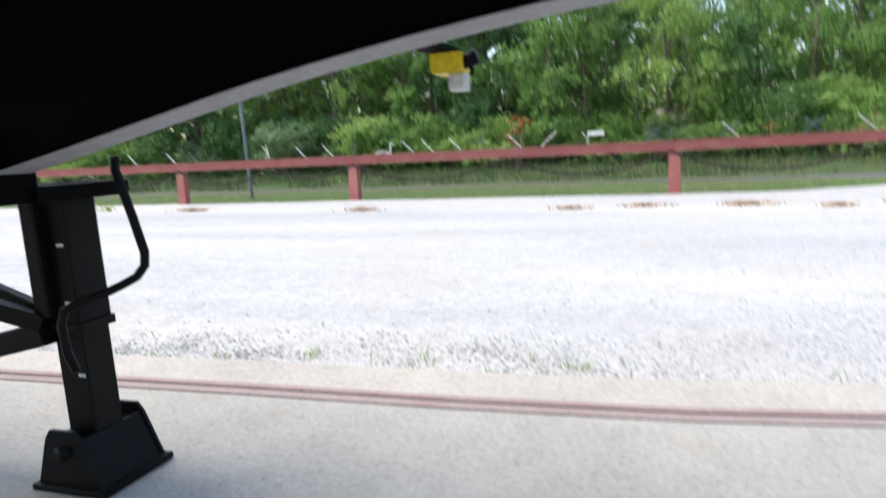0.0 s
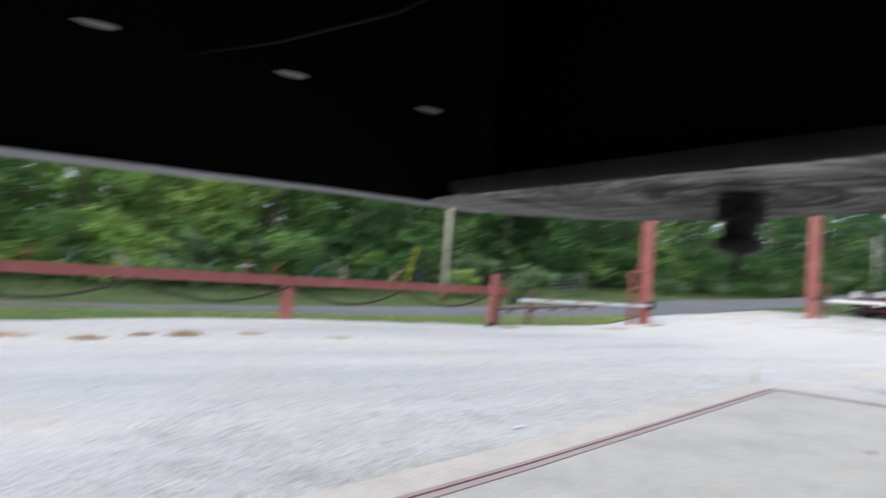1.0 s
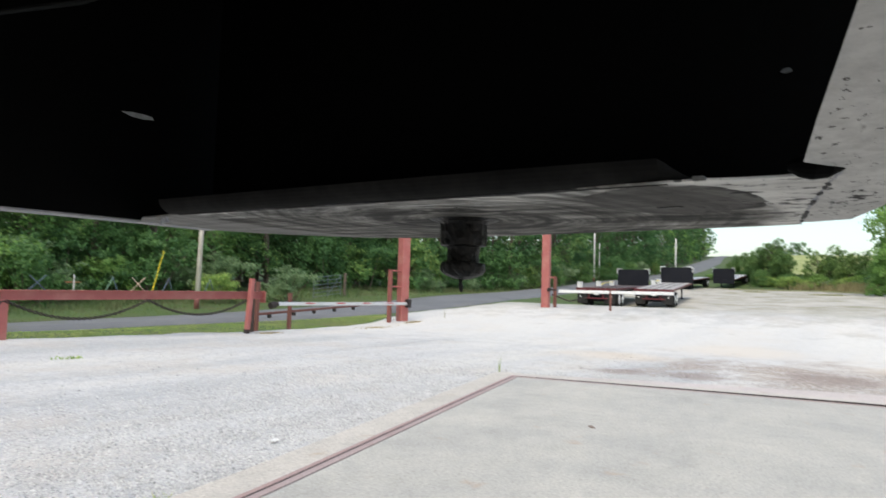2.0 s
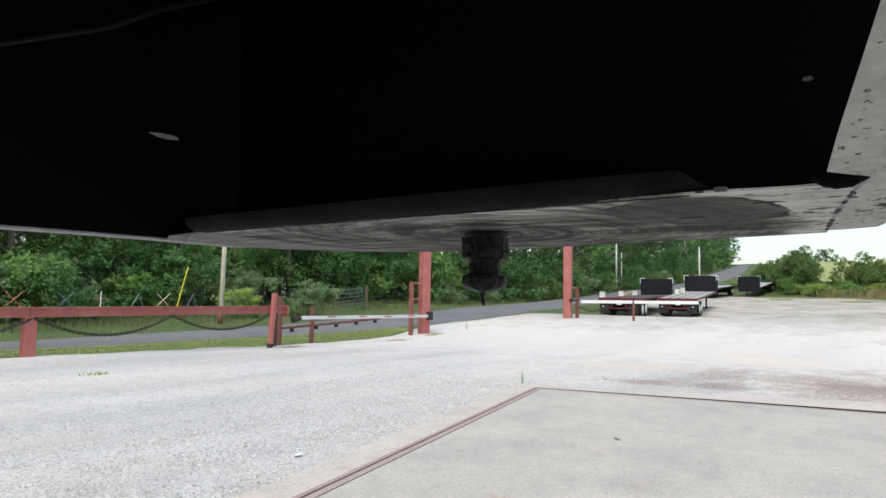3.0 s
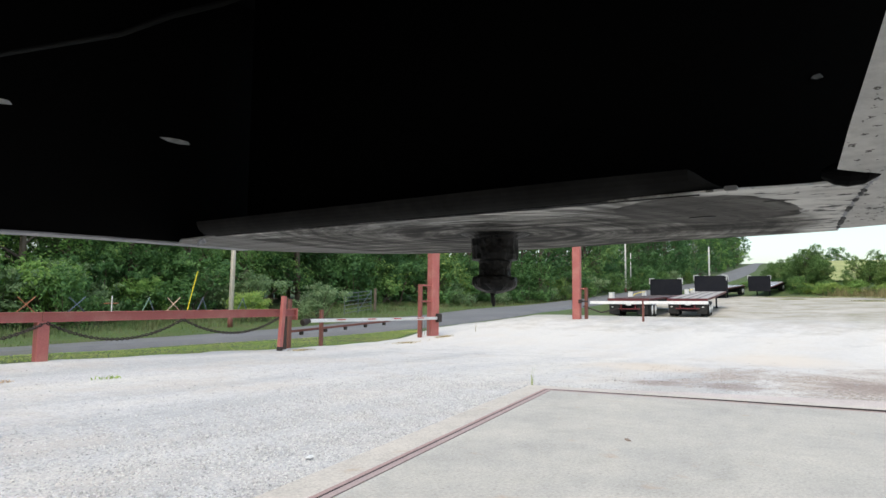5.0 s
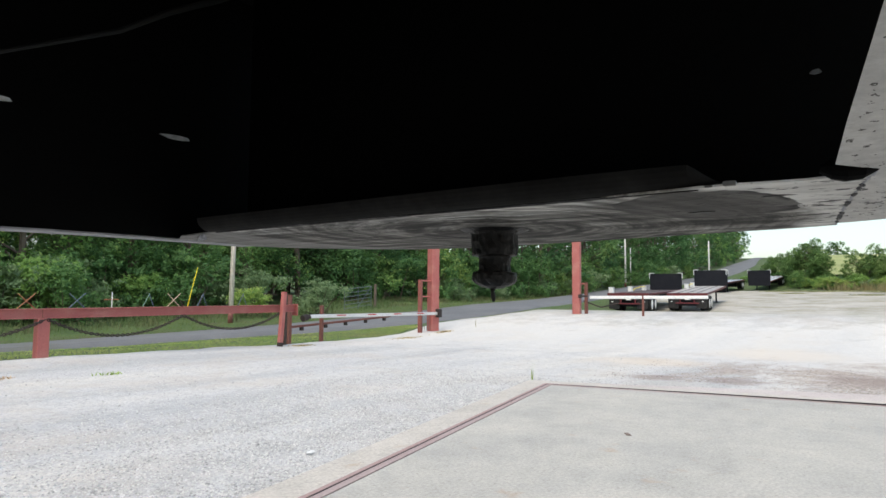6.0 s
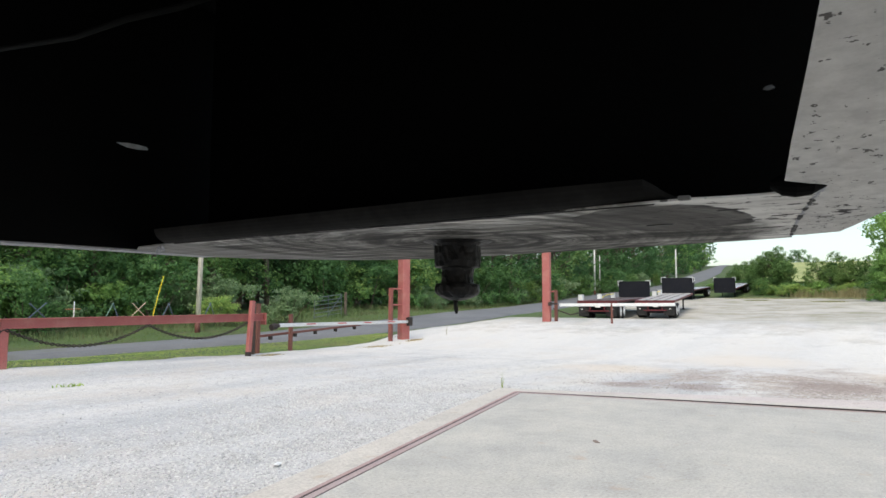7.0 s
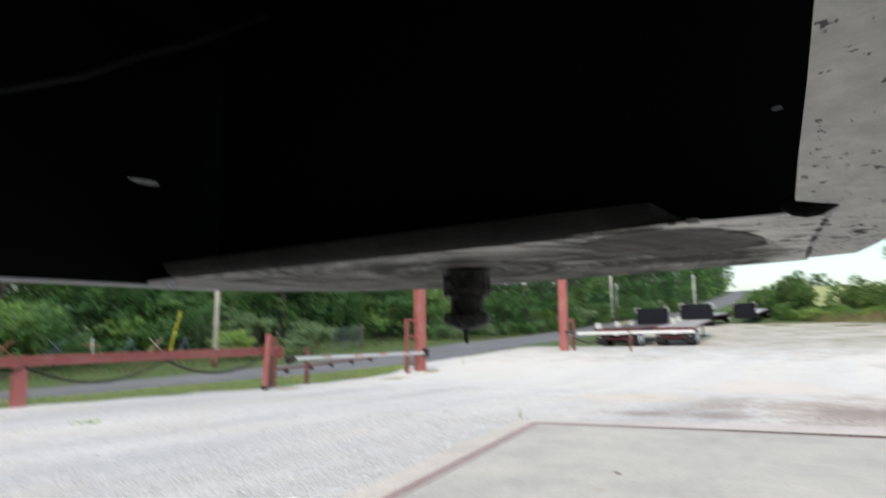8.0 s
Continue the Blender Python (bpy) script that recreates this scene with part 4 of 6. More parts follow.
# caked grease: lumps and runs
for v in bm.verts:
    d = Vector((v.co.x - KP[0], v.co.y - KP[1], 0))
    if d.length > 0.006 and v.co.z < PZ - 0.003:
        k = 0.0030 * noise.noise((v.co.x * 70, v.co.y * 70, v.co.z * 45)) + 0.0020 * noise.noise((v.co.x * 190, v.co.y * 190, v.co.z * 110))
        v.co += d.normalized() * k
        v.co.z += 0.0016 * noise.noise((v.co.x * 80 + 9, v.co.y * 80, v.co.z * 80))
kingpin = part("kingpin", bm, GREASE, trailer, "black greasy steel kingpin")
bm = bmesh.new()
tube(bm, [(0.998, 0.542, PZ - 0.092), (0.997, 0.542, PZ - 0.100), (0.998, 0.5415, PZ - 0.108), (0.999, 0.541, PZ - 0.116)], [0.006, 0.0028, 0.0042, 0.002], 8)
part("grease_drip", bm, GREASE, kingpin, "hanging drip of black grease", True)


def landing_leg():
    LX, LY = -1.87, 1.42
    leg = new("landing_leg")
    leg.parent = trailer
    leg["label"] = "black square landing leg with a flared foot"
    bm = bmesh.new()
    prism(bm, rect(0.125, 0.12, 0.006), (LX, LY, 0.47), (LX, LY, 0.9), (0, 1, 0))
    part("outer_tube", bm, LEGBLACK, leg)
    bm = bmesh.new()
    prism(bm, rect(0.108, 0.104, 0.005), (LX, LY, 0.09), (LX, LY, 0.5), (0, 1, 0))
    part("inner_tube", bm, LEGBLACK, leg)
    bm = bmesh.new()
    prism(bm, rect(0.055, 0.05, 0.006), (LX - 0.04, LY - 0.07, 0.52), (LX - 0.04, LY - 0.07, 0.87), (0, 1, 0))
    part("gear_box", bm, LEGBLACK, leg)
    bm = bmesh.new()
    prism(bm, rect(0.145, 0.138, 0.01), (LX, LY, 0.47), (LX, LY, 0.495), (0, 1, 0))
    part("collar", bm, LEGBLACK, leg)
    # foot: two cheek plates and a sloping front on a base plate, with an axle through the cheeks
    bm = bmesh.new()
    for y in (-0.125, 0.113):
        q = [(-0.118, 0.02), (0.128, 0.02), (0.066, 0.165), (0.045, 0.19), (-0.045, 0.19), (-0.066, 0.165)]
        lo = [bm.verts.new((LX + a, LY + y, z)) for a, z in q]
        hi = [bm.verts.new((LX + a, LY + y + 0.012, z)) for a, z in q]
        for k in range(6):
            bm.faces.new((lo[k], lo[(k + 1) % 6], hi[(k + 1) % 6], hi[k]))
        bm.faces.new(lo[::-1])
        bm.faces.new(hi)
    for sx in (-1, 1):
        tv = [bm.verts.new((LX + sx * x, LY + y, z)) for x, y, z in ((0.06, -0.113, 0.16), (0.06, 0.113, 0.16), (0.122, 0.113, 0.021), (0.122, -0.113, 0.021))]
        bv = [bm.verts.new(v.co + Vector((-sx * 0.012, 0, 0))) for v in tv]
        for k in range(4):
            bm.faces.new((tv[k], tv[(k + 1) % 4], bv[(k + 1) % 4], bv[k]))
        bm.faces.new(tv)
        bm.faces.new(bv[::-1])
    box(bm, (LX - 0.13, LY - 0.14, 0.0), (LX + 0.145, LY + 0.14, 0.022), 0.004)
    part("foot", bm, LEGBLACK, leg)
    bm = bmesh.new()
    tube(bm, [(LX, LY - 0.142, 0.125), (LX, LY + 0.142, 0.125)], 0.024, 12)
    part("foot_axle", bm, LEGBLACK, leg, "", True)
    for z, d in ((0.72, 0.062), (0.55, 0.062), (0.33, 0.054)):
        bm = bmesh.new()
        box(bm, (LX + 0.02, LY - d, z), (LX + 0.045, LY - d + 0.004, z + 0.01))
        part("scuff", bm, ALU, leg, "small scraped bare metal mark")
    # it stands a little out of plumb
    foot = Matrix.Translation((LX, LY, 0.0))
    leg.matrix_basis = foot @ Matrix.Rotation(radians(-1.6), 4, "Y") @ foot.inverted()


landing_leg()
bm = bmesh.new()
tube(bm, [(-1.66, 1.4, 0.97), (-1.662, 1.4, 0.93), (-1.62, 1.4, 0.80), (-1.592, 1.4, 0.70), (-1.592, 1.395, 0.665), (-1.61, 1.38, 0.635), (-1.645, 1.36, 0.615), (-1.68, 1.33, 0.597), (-1.735, 1.29, 0.580), (-1.765, 1.27, 0.560), (-1.778, 1.265, 0.52), (-1.77, 1.265, 0.44), (-1.752, 1.27, 0.39)], 0.0125, 10)
part("crank_handle", bm, LEGBLACK, trailer, "bent black round-bar crank handle", True)
for a, b, w in (((-1.93, 1.34, 0.50), (-2.7, 1.0, 0.82), 0.05), ((-1.95, 1.36, 0.53), (-2.75, 1.33, 0.80), 0.035), ((-1.93, 1.35, 0.47), (-3.0, 1.3, 0.22), 0.07)):
    bm = bmesh.new()
    prism(bm, rect(w, w, 0.004), a, b)
    part("leg_brace", bm, LEGBLACK, trailer)
bm = bmesh.new()
box(bm, (-2.02, 1.2, 0.86), (-1.72, 1.5, 0.9), 0.005)
box(bm, (-2.02, 1.12, 0.86), (-1.74, 1.22, 1.02), 0.005)
part("leg_bracket", bm, BLACK, trailer)
bm = bmesh.new()
prism(bm, [(-0.034, 0.035), (-0.034, 0.004), (-0.028, -0.008), (0.028, -0.008), (0.036, 0.004), (0.036, 0.035)], (-0.655, 1.32, 1.112), (-0.655, 1.39, 1.112))
hood = part("coupling_hood", bm, YELLOW, trailer, "bright yellow plastic coupling cover")
bm = bmesh.new()
box(bm, (-0.652, 1.33, 1.068), (-0.620, 1.38, 1.105), 0.006)
part("tag_block", bm, WHITE, hood, "white plastic block")
bm = bmesh.new()
tube(bm, [(-0.625, 1.35, 1.128), (-0.592, 1.35, 1.136)], 0.017, 14)
tube(bm, [(-0.605, 1.35, 1.118), (-0.605, 1.35, 1.098)], 0.005, 8)
part("hose_fitting", bm, LEGBLACK, hood, "black hose fitting", True)
bm = bmesh.new()
box(bm, (-0.70, 1.13, 1.15), (-0.64, 1.4, 1.16))
part("coupling_bracket", bm, BLACK, trailer)


# ---------------- beam fence with chains ----------------
FY = 12.22
ORANGE_BROWN = painted("brown_rusty_steel", (0.065, 0.045, 0.034), (0.04, 0.03, 0.025), 0.8, scale=11.0)
POSTS = [-10.76, -6.46, -0.32, 5.57]
fence = thing("fence", (0, FY, 0), "red-painted steel beam fence with chains slung below its rail", "fence")


def rail_z(x):
    """Height of the rail's middle, which climbs gently towards the gate."""
    return lerp_table([(-6.46, 0.785), (-0.32, 0.79), (5.57, 0.820), (11.3, 0.876)], x)


for x in POSTS:
    bm = bmesh.new()
    prism(bm, rect(0.20, 0.165, 0.012), (x, FY, -0.12), (x, FY, rail_z(x) - 0.086), (0, 1, 0))
    part("post", bm, RED, fence)
RAILS = [-22.0, -16.3] + POSTS + [11.30]
for a, b in zip(RAILS, RAILS[1:]):
    bm = bmesh.new()
    prism(bm, ibeam(0.13, 0.17, 0.012, 0.014), (a + 0.004, FY, rail_z(a)), (b - 0.004, FY, rail_z(b)))
    part("rail", bm, RED, fence)
bm = bmesh.new()
prism(bm, rect(0.105, 0.10, 0.01), (10.71, FY - 0.16, -0.1), (10.81, FY - 0.16, 1.26), (0, 1, 0))
part("end_post", bm, RED, fence, "taller leaning red end post")
bm = bmesh.new()
prism(bm, rect(0.111, 0.106, 0.01), (10.709, FY - 0.16, -0.1), (10.724, FY - 0.16, 0.09), (0, 1, 0))
part("post_foot", bm, CHAIN, fence, "dark dirt-stained foot of the end post")
bm = bmesh.new()
prism(bm, ibeam(0.06, 0.09, 0.01, 0.012), (11.22, FY + 0.25, -0.1), (11.22, FY + 0.25, 1.22), (0, 1, 0))
part("back_post", bm, ORANGE_BROWN, fence, "thin rusty back post")
bm = bmesh.new()
box(bm, (11.29, FY - 0.09, 0.70), (11.315, FY + 0.09, 0.975))
part("end_plate", bm, RED, fence)


def link_ring(bm, centre, along, flat, length, width, r):
    """One oval chain link."""
    c, a, f = Vector(centre), Vector(along).normalized(), Vector(flat).normalized()
    nrm = a.cross(f)
    pts = []
    for k in range(10):
        t = 2 * math.pi * k / 10
        ca, sa = math.cos(t), math.sin(t)
        pts.append((c + a * (ca * length / 2) + f * (sa * width / 2), a * ca + f * sa))
    rings = []
    for p, out in pts:
        rings.append([bm.verts.new(p + (out.normalized() * math.cos(q) + nrm * math.sin(q)) * r) for q in (0, 1.571, 3.1416, 4.712)])
    for i in range(10):
        a1, b1 = rings[i], rings[(i + 1) % 10]
        for k in range(4):
            bm.faces.new((a1[k], a1[(k + 1) % 4], b1[(k + 1) % 4], b1[k]))


def chain(x0, z0, x1, z1, sag, y, parent):
    bm = bmesh.new()
    n = 400
    pts = []
    for i in range(n + 1):
        t = i / n
        pts.append(Vector((x0 + (x1 - x0) * t, y, z0 + (z1 - z0) * t - sag * 4 * t * (1 - t))))
    pitch, run, k = 0.049, 0.0, 0
    for p, q in zip(pts, pts[1:]):
        run += (q - p).length
        if run >= pitch:
            run -= pitch
            d = (q - p).normalized()
            side = Vector((0, 1, 0)) if k % 2 else d.cross(Vector((0, 1, 0)))
            side = (side + d.cross(side) * random.uniform(-0.25, 0.25)).normalized()
            link_ring(bm, p, d, side, 0.066, 0.043, 0.0115)
            k += 1
    part("chain", bm, CHAIN, parent, "heavy rusty chain in a swag")


HANGS = [-16.3, -13.5, -10.76, -8.45, -6.46, -3.3, -0.38, 2.72, 5.6, 8.22, 10.78]
for i, (a, b) in enumerate(zip(HANGS, HANGS[1:])):
    chain(a, rail_z(a) - 0.09, b, rail_z(b) - 0.09, (0.35, 0.34, 0.37, 0.345)[i % 4] * min(1.0, (b - a) / 2.7), FY - 0.09, fence)


# ornaments of welded bar along the rail
def ornament(name, x, label, mats, bars, r=0.0082):
    z = rail_z(x) + 0.081
    o = thing(name, (x, FY, z), label, "ornament", "welded ornaments along the rail")
    for i, (a, b) in enumerate(bars):
        bm = bmesh.new()
        tube(bm, [(x + a[0], FY + (0.012 if i % 2 else -0.012), z + a[1]), (x + b[0], FY + (0.012 if i % 2 else -0.012), z + b[1])], r, 6)
        part("bar", bm, mats[i % len(mats)], o)
    return o


X = [((-0.15, 0.0), (0.14, 0.27)), ((0.15, 0.0), (-0.13, 0.26))]
CROSS = [((0, 0.0), (0, 0.29)), ((-0.14, 0.15), (0.14, 0.155))]
FRAME_A = [((-0.12, 0.0), (0.02, 0.27)), ((0.13, 0.0), (0.02, 0.26))]
for x, kind, mats in ((-12.09, "s", (WHITE,)), (-11.0, "s", (WHITE,)), (-10.4, "s", (BLUEPAINT,)), (-7.66, "s", (WHITE,)), (-7.02, "s", (WHITE,)), (-6.42, "c", (BLUEPAINT, CHAIN)), (-5.25, "s", (WHITE,)),
                      (-4.84, "s", (WHITE,)), (-4.27, "s", (WHITE,)), (-3.76, "c", (BLUEPAINT, BLUEPAINT)), (-3.11, "s", (WHITE,)), (-2.48, "x", (WHITE, CHAIN)), (-0.66, "x", (BLUEPAINT, BLUEPAINT)),
                      (0.56, "x", (BLUEPAINT, WHITE)), (1.17, "c", (ORANGE, ORANGE)), (1.79, "x", (BLUEPAINT, BLUEPAINT)), (2.54, "x", (ORANGE, WHITE)), (3.25, "a", (BLUEPAINT, BLUEPAINT)), (4.05, "x", (BLUEPAINT, CHAIN)), (4.7, "c", (ORANGE, WHITE)),
                      (5.30, "x", (ORANGE, ORANGE)), (6.14, "x", (BLUEPAINT, BLUEPAINT)), (6.77, "c", (WHITE, ORANGE)), (7.5, "a", (GREENPAINT, BLUEPAINT)), (8.05, "x", (TAN, TAN)), (8.71, "a", (BLUEPAINT, BLUEPAINT)), (9.74, "a", (BLUEPAINT, BLUEPAINT))):
    if kind == "x":
        ornament("bar_cross_ornament", x, "X of two crossed painted steel bars on the rail", mats, X)
    elif kind == "c":
        ornament("upright_cross_ornament", x, "small upright cross of painted steel bar on the rail", mats, CROSS)
    elif kind == "a":
        ornament("bar_frame_ornament", x, "blue-painted steel bars leaned together on the rail", mats, FRAME_A)
    else:
        ornament("leaning_bar_ornament", x, "short painted steel bar leaning on the rail", mats, [((0.12, 0.0), (-0.12, 0.24))])
ornament("forked_bar_ornament", -8.48, "white-painted forked steel bar on the rail", (WHITE,), [((0.05, 0.0), (0.02, 0.17)), ((0.02, 0.15), (-0.12, 0.27)), ((0.02, 0.15), (0.0, 0.29)), ((-0.06, 0.0), (0.0, 0.16))])
ornament("curved_bar_ornament", -5.68, "white-painted bent steel bar on the rail", (WHITE,), [((-0.28, 0.02), (-0.1, 0.06)), ((-0.1, 0.06), (0.05, 0.0)), ((0.05, 0.0), (0.06, 0.2)), ((0.06, 0.2), (0.12, 0.19))], 0.014)
sg = ornament("small_sign_frame", -1.6, "small blank white plate on two leaning bars", (WHITE, CHAIN), [((-0.2, 0.0), (-0.17, 0.2)), ((0.24, 0.0), (0.08, 0.2)), ((-0.28, 0.22), (-0.22, 0.14))])
bm = bmesh.new()
box(bm, (-1.78, FY - 0.03, 1.035), (-1.5, FY - 0.022, 1.10))
part("plate", bm, WHITE, sg)
yp = thing("yellow_stake", (8.5, FY, 0.92), "tall yellow stake leaning on the fence rail", "stake")
bm = bmesh.new()
tube(bm, [(8.37, FY, 0.925), (8.47, FY, 1.33), (8.58, FY, 1.745)], 0.0075, 8)
part("rod", bm, YELLOW, yp)


# ---------------- barrier gates ----------------
def barrier_left():
    g = thing("barrier_gate", (18.2, 13.1, 0), "open barrier gate, white aluminium arm on a red post", "gate", "barrier gates")
    bm = bmesh.new()
    prism(bm, rect(0.30, 0.30, 0.02), (18.2, 13.1, -0.2), (18.2, 13.1, 4.2), (0.35, 1, 0))
    part("post", bm, RED, g, "tall square red post")
    bm = bmesh.new()
    prism(bm, rect(0.11, 0.12, 0.01), (17.55, 13.15, -0.2), (17.55, 13.15, 1.75), (0, 1, 0))
    part("side_post", bm, DULLRED, g, "rust-darkened red side post")
    for z in (1.72, 1.2):
        bm = bmesh.new()
        tube(bm, [(17.55, 13.15, z), (18.2, 13.1, z)], 0.025, 8)
        part("rung", bm, RED, g)
    for i in range(4):
        bm = bmesh.new()
        tube(bm, [(17.68 + i * 0.11, 13.14, 0.1), (17.68 + i * 0.11, 13.14, 0.62)], 0.007, 6)
        part("thin_rod", bm, GATEGREY, g)
    bm = bmesh.new()
    prism(bm, rect(0.05, 0.095, 0.012), (12.3, 12.75, 0.65), (18.2, 12.9, 0.65))
    arm = part("arm", bm, ALU, g, "white aluminium barrier arm")
    for x in (13.3, 14.6, 15.8, 17.0):
        bm = bmesh.new()
        box(bm, (x, 12.70 + (x - 12.5) * 0.0259, 0.655), (x + 0.32, 12.722 + (x - 12.5) * 0.0259, 0.68))
        part("reflector_tape", bm, REDLENS, arm, "faded red tape")
    bm = bmesh.new()
    tube(bm, [(12.05, 12.75, 0.60), (12.2, 12.75, 0.63)], 0.085, 12)
    tube(bm, [(12.18, 12.75, 0.63), (12.3, 12.75, 0.645)], 0.055, 12)
    part("counterweight", bm, CHAIN, arm, "dark counterweight")
    bm = bmesh.new()
    box(bm, (18.14, 12.82, 0.52), (18.32, 12.95, 0.80), 0.02)
    part("hinge", bm, CHAIN, g)
    bm = bmesh.new()
    prism(bm, rect(0.045, 0.06, 0.006), (11.9, 13.02, 0.38), (17.3, 14.21, 0.542))
    part("lower_bar", bm, RUSTRED, g, "rusty lower bar")
    for t in (0.12, 0.40, 0.66, 0.95, 1.25):
        bm = bmesh.new()
        x, y, z = 11.9 + 4 * t, 13.02 + 0.88 * t, 0.38 + 0.12 * t
        box(bm, (x - 0.04, y - 0.04, z - 0.12), (x + 0.04, y + 0.04, z - 0.025), 0.012)
        part("hook", bm, CHAIN, g)
    bm = bmesh.new()
    prism(bm, rect(0.09, 0.09, 0.008), (12.92, 12.95, -0.15), (12.92, 12.95, 0.93), (0, 1, 0))
    part("rest_post", bm, RUSTRED, g)
    bm = bmesh.new()
    prism(bm, rect(0.10, 0.10, 0.008), (11.88, 13.05, -0.15), (11.88, 13.05, 1.2), (0, 1, 0))
    part("rest_post", bm, RUSTRED, g)


def barrier_right():
    x, y = 23.87, 10.47
    z = land(x, y)
    g = thing("barrier_gate", (x, y, z), "open barrier gate, long white arm on a red post", "gate", "barrier gates")
    bm = bmesh.new()
    prism(bm, rect(0.33, 0.3, 0.02), (x, y, z - 0.2), (x, y, z + 3.6), (-0.25, 1, 0))
    part("post", bm, RED, g, "tall square red post")
    bm = bmesh.new()
    prism(bm, rect(0.11, 0.11, 0.01), (x + 0.12, y - 0.33, z - 0.2), (x + 0.12, y - 0.33, z + 1.15), (0, 1, 0))
    part("side_post", bm, RUSTRED, g)
    bm = bmesh.new()
    tube(bm, [(x, y - 0.1, z + 1.1), (x + 0.12, y - 0.33, z + 1.1)], 0.03, 8)
    part("rung", bm, RED, g)
    bm = bmesh.new()
    prism(bm, rect(0.06, 0.11, 0.012), (x - 0.37, 9.78, 1.233), (x - 0.37, 5.61, 1.256))
    arm = part("arm", bm, WHITE, g, "white barrier arm")
    bm = bmesh.new()
    prism(bm, rect(0.07, 0.07, 0.01), (23.5, 7.81, z - 0.1), (23.5, 7.81, 1.30), (1, 0, 0))
    part("rest_post", bm, RUSTRED, g)
    bm = bmesh.new()
    box(bm, (x - 0.22, y - 0.26, z + 0.56), (x - 0.12, y - 0.15, z + 0.70), 0.02)
    box(bm, (x - 0.2, y - 0.5, z + 0.60), (x - 0.14, y - 0.24, z + 0.66), 0.01)
    part("hinge", bm, CHAIN, g)
    bm = bmesh.new()
    tube(bm, [(x + 0.15, y - 0.2, z + 0.45), (x + 0.15, y - 0.9, z + 0.22), (x + 0.1, y - 1.6, z + 0.38)], 0.025, 6)
    part("slack_cable", bm, CHAIN, g, "black slack cable")


barrier_left()
barrier_right()


# ---------------- trees and shrubs ----------------
def leaf_cloud(name, lobes, count, size, mat, seed, droop=0.3):
    """Many small folded leaf sprays, gathered in tufts on the outer and upper side of lobes (x, y, z, rx, ry, rz)."""
    rng = np.random.default_rng(seed)
    lobes = np.array(lobes, float)
    vol = (lobes[:, 3] * lobes[:, 4] * lobes[:, 5]) ** 0.66
    tufts = max(12, count // 16)
    home = rng.choice(len(lobes), tufts, p=vol / vol.sum())
    d = rng.normal(size=(tufts, 3)) + np.array([0, 0, 0.45])
    d /= np.linalg.norm(d, axis=1, keepdims=True)
    reach = np.where(rng.random((tufts, 1)) < 0.8, rng.uniform(0.75, 1.12, (tufts, 1)), rng.uniform(0.1, 0.7, (tufts, 1)))
    centre = lobes[home, :3] + d * reach * lobes[home, 3:]
    keys = rng.integers(0, tufts, count)
    pos = centre[keys] + rng.normal(size=(count, 3)) * 0.17 * lobes[home[keys], 3:]
    up = d[keys] + rng.normal(size=(count, 3)) * 0.5 + np.array([0, 0, 0.35])
    up /= np.linalg.norm(up, axis=1, keepdims=True)
    side = np.cross(up, rng.normal(size=(count, 3)))
    side /= np.linalg.norm(side, axis=1, keepdims=True)
    fwd = np.cross(side, up)
    s = size * rng.uniform(0.6, 1.35, (count, 1))
    a = pos - fwd * s
    b = pos + side * s * 0.55 - up * s * droop
    c = pos + fwd * s
    e = pos - side * s * 0.55 - up * s * droop
    verts = np.stack([a, b, c, e], 1).reshape(-1, 3)
    i = np.arange(count)[:, None] * 4
    faces = np.concatenate([i + np.array([[0, 1, 2]]), i + np.array([[0, 2, 3]])], 0)
    me = bpy.data.meshes.new(name)
    me.from_pydata(verts.tolist(), [], faces.tolist())
    me.materials.append(mat)
    return me


def make_tree(seed, height, spread, leaves, size, label, low=0.12, mat=None):
    rng = random.Random(seed)
    t = thing("tree", (0, 0, -200), label, "tree", "trees along the lane")
    base = Vector((0, 0, -200))
    bm = bmesh.new()
    lean = (rng.uniform(-0.4, 0.4), rng.uniform(-0.4, 0.4))
    pts = [base + Vector((lean[0] * k * k, lean[1] * k * k, height * 0.85 * k - 0.3)) for k in (0, 0.15, 0.35, 0.6, 0.85, 1.0)]
    tube(bm, pts, [0.22, 0.17, 0.14, 0.1, 0.06, 0.02], 7)
    lobes = []
    n = 38
    for i in range(n):
        k = low + (0.96 - low) * (i + rng.random()) / n
        ang = rng.uniform(0, 6.28)
        r = spread * (0.2 + 0.8 * math.sin(math.pi * min(1, (k * 0.82 + 0.2)))) * rng.uniform(0.35, 1.0)
        c = Vector((math.cos(ang) * r, math.sin(ang) * r, height * k))
        w = spread * rng.uniform(0.2, 0.40)
        lobes.append((c.x, c.y, c.z, w, w * rng.uniform(0.8, 1.2), w * rng.uniform(0.6, 1.0)))
        if i % 2 == 0:
            start = base + Vector((lean[0] * k * k * 0.7, lean[1] * k * k * 0.7, height * max(0.06, k - 0.12)))
            tube(bm, [start, (start + base + c) / 2 + Vector((0, 0, 0.15)), base + c], [0.06, 0.04, 0.012], 5)
    part("trunk", bm, BARK, t)
    crown = new("crown", leaf_cloud("crown", lobes, leaves, size, mat or LEAF, seed))
    crown.parent = t
    return t


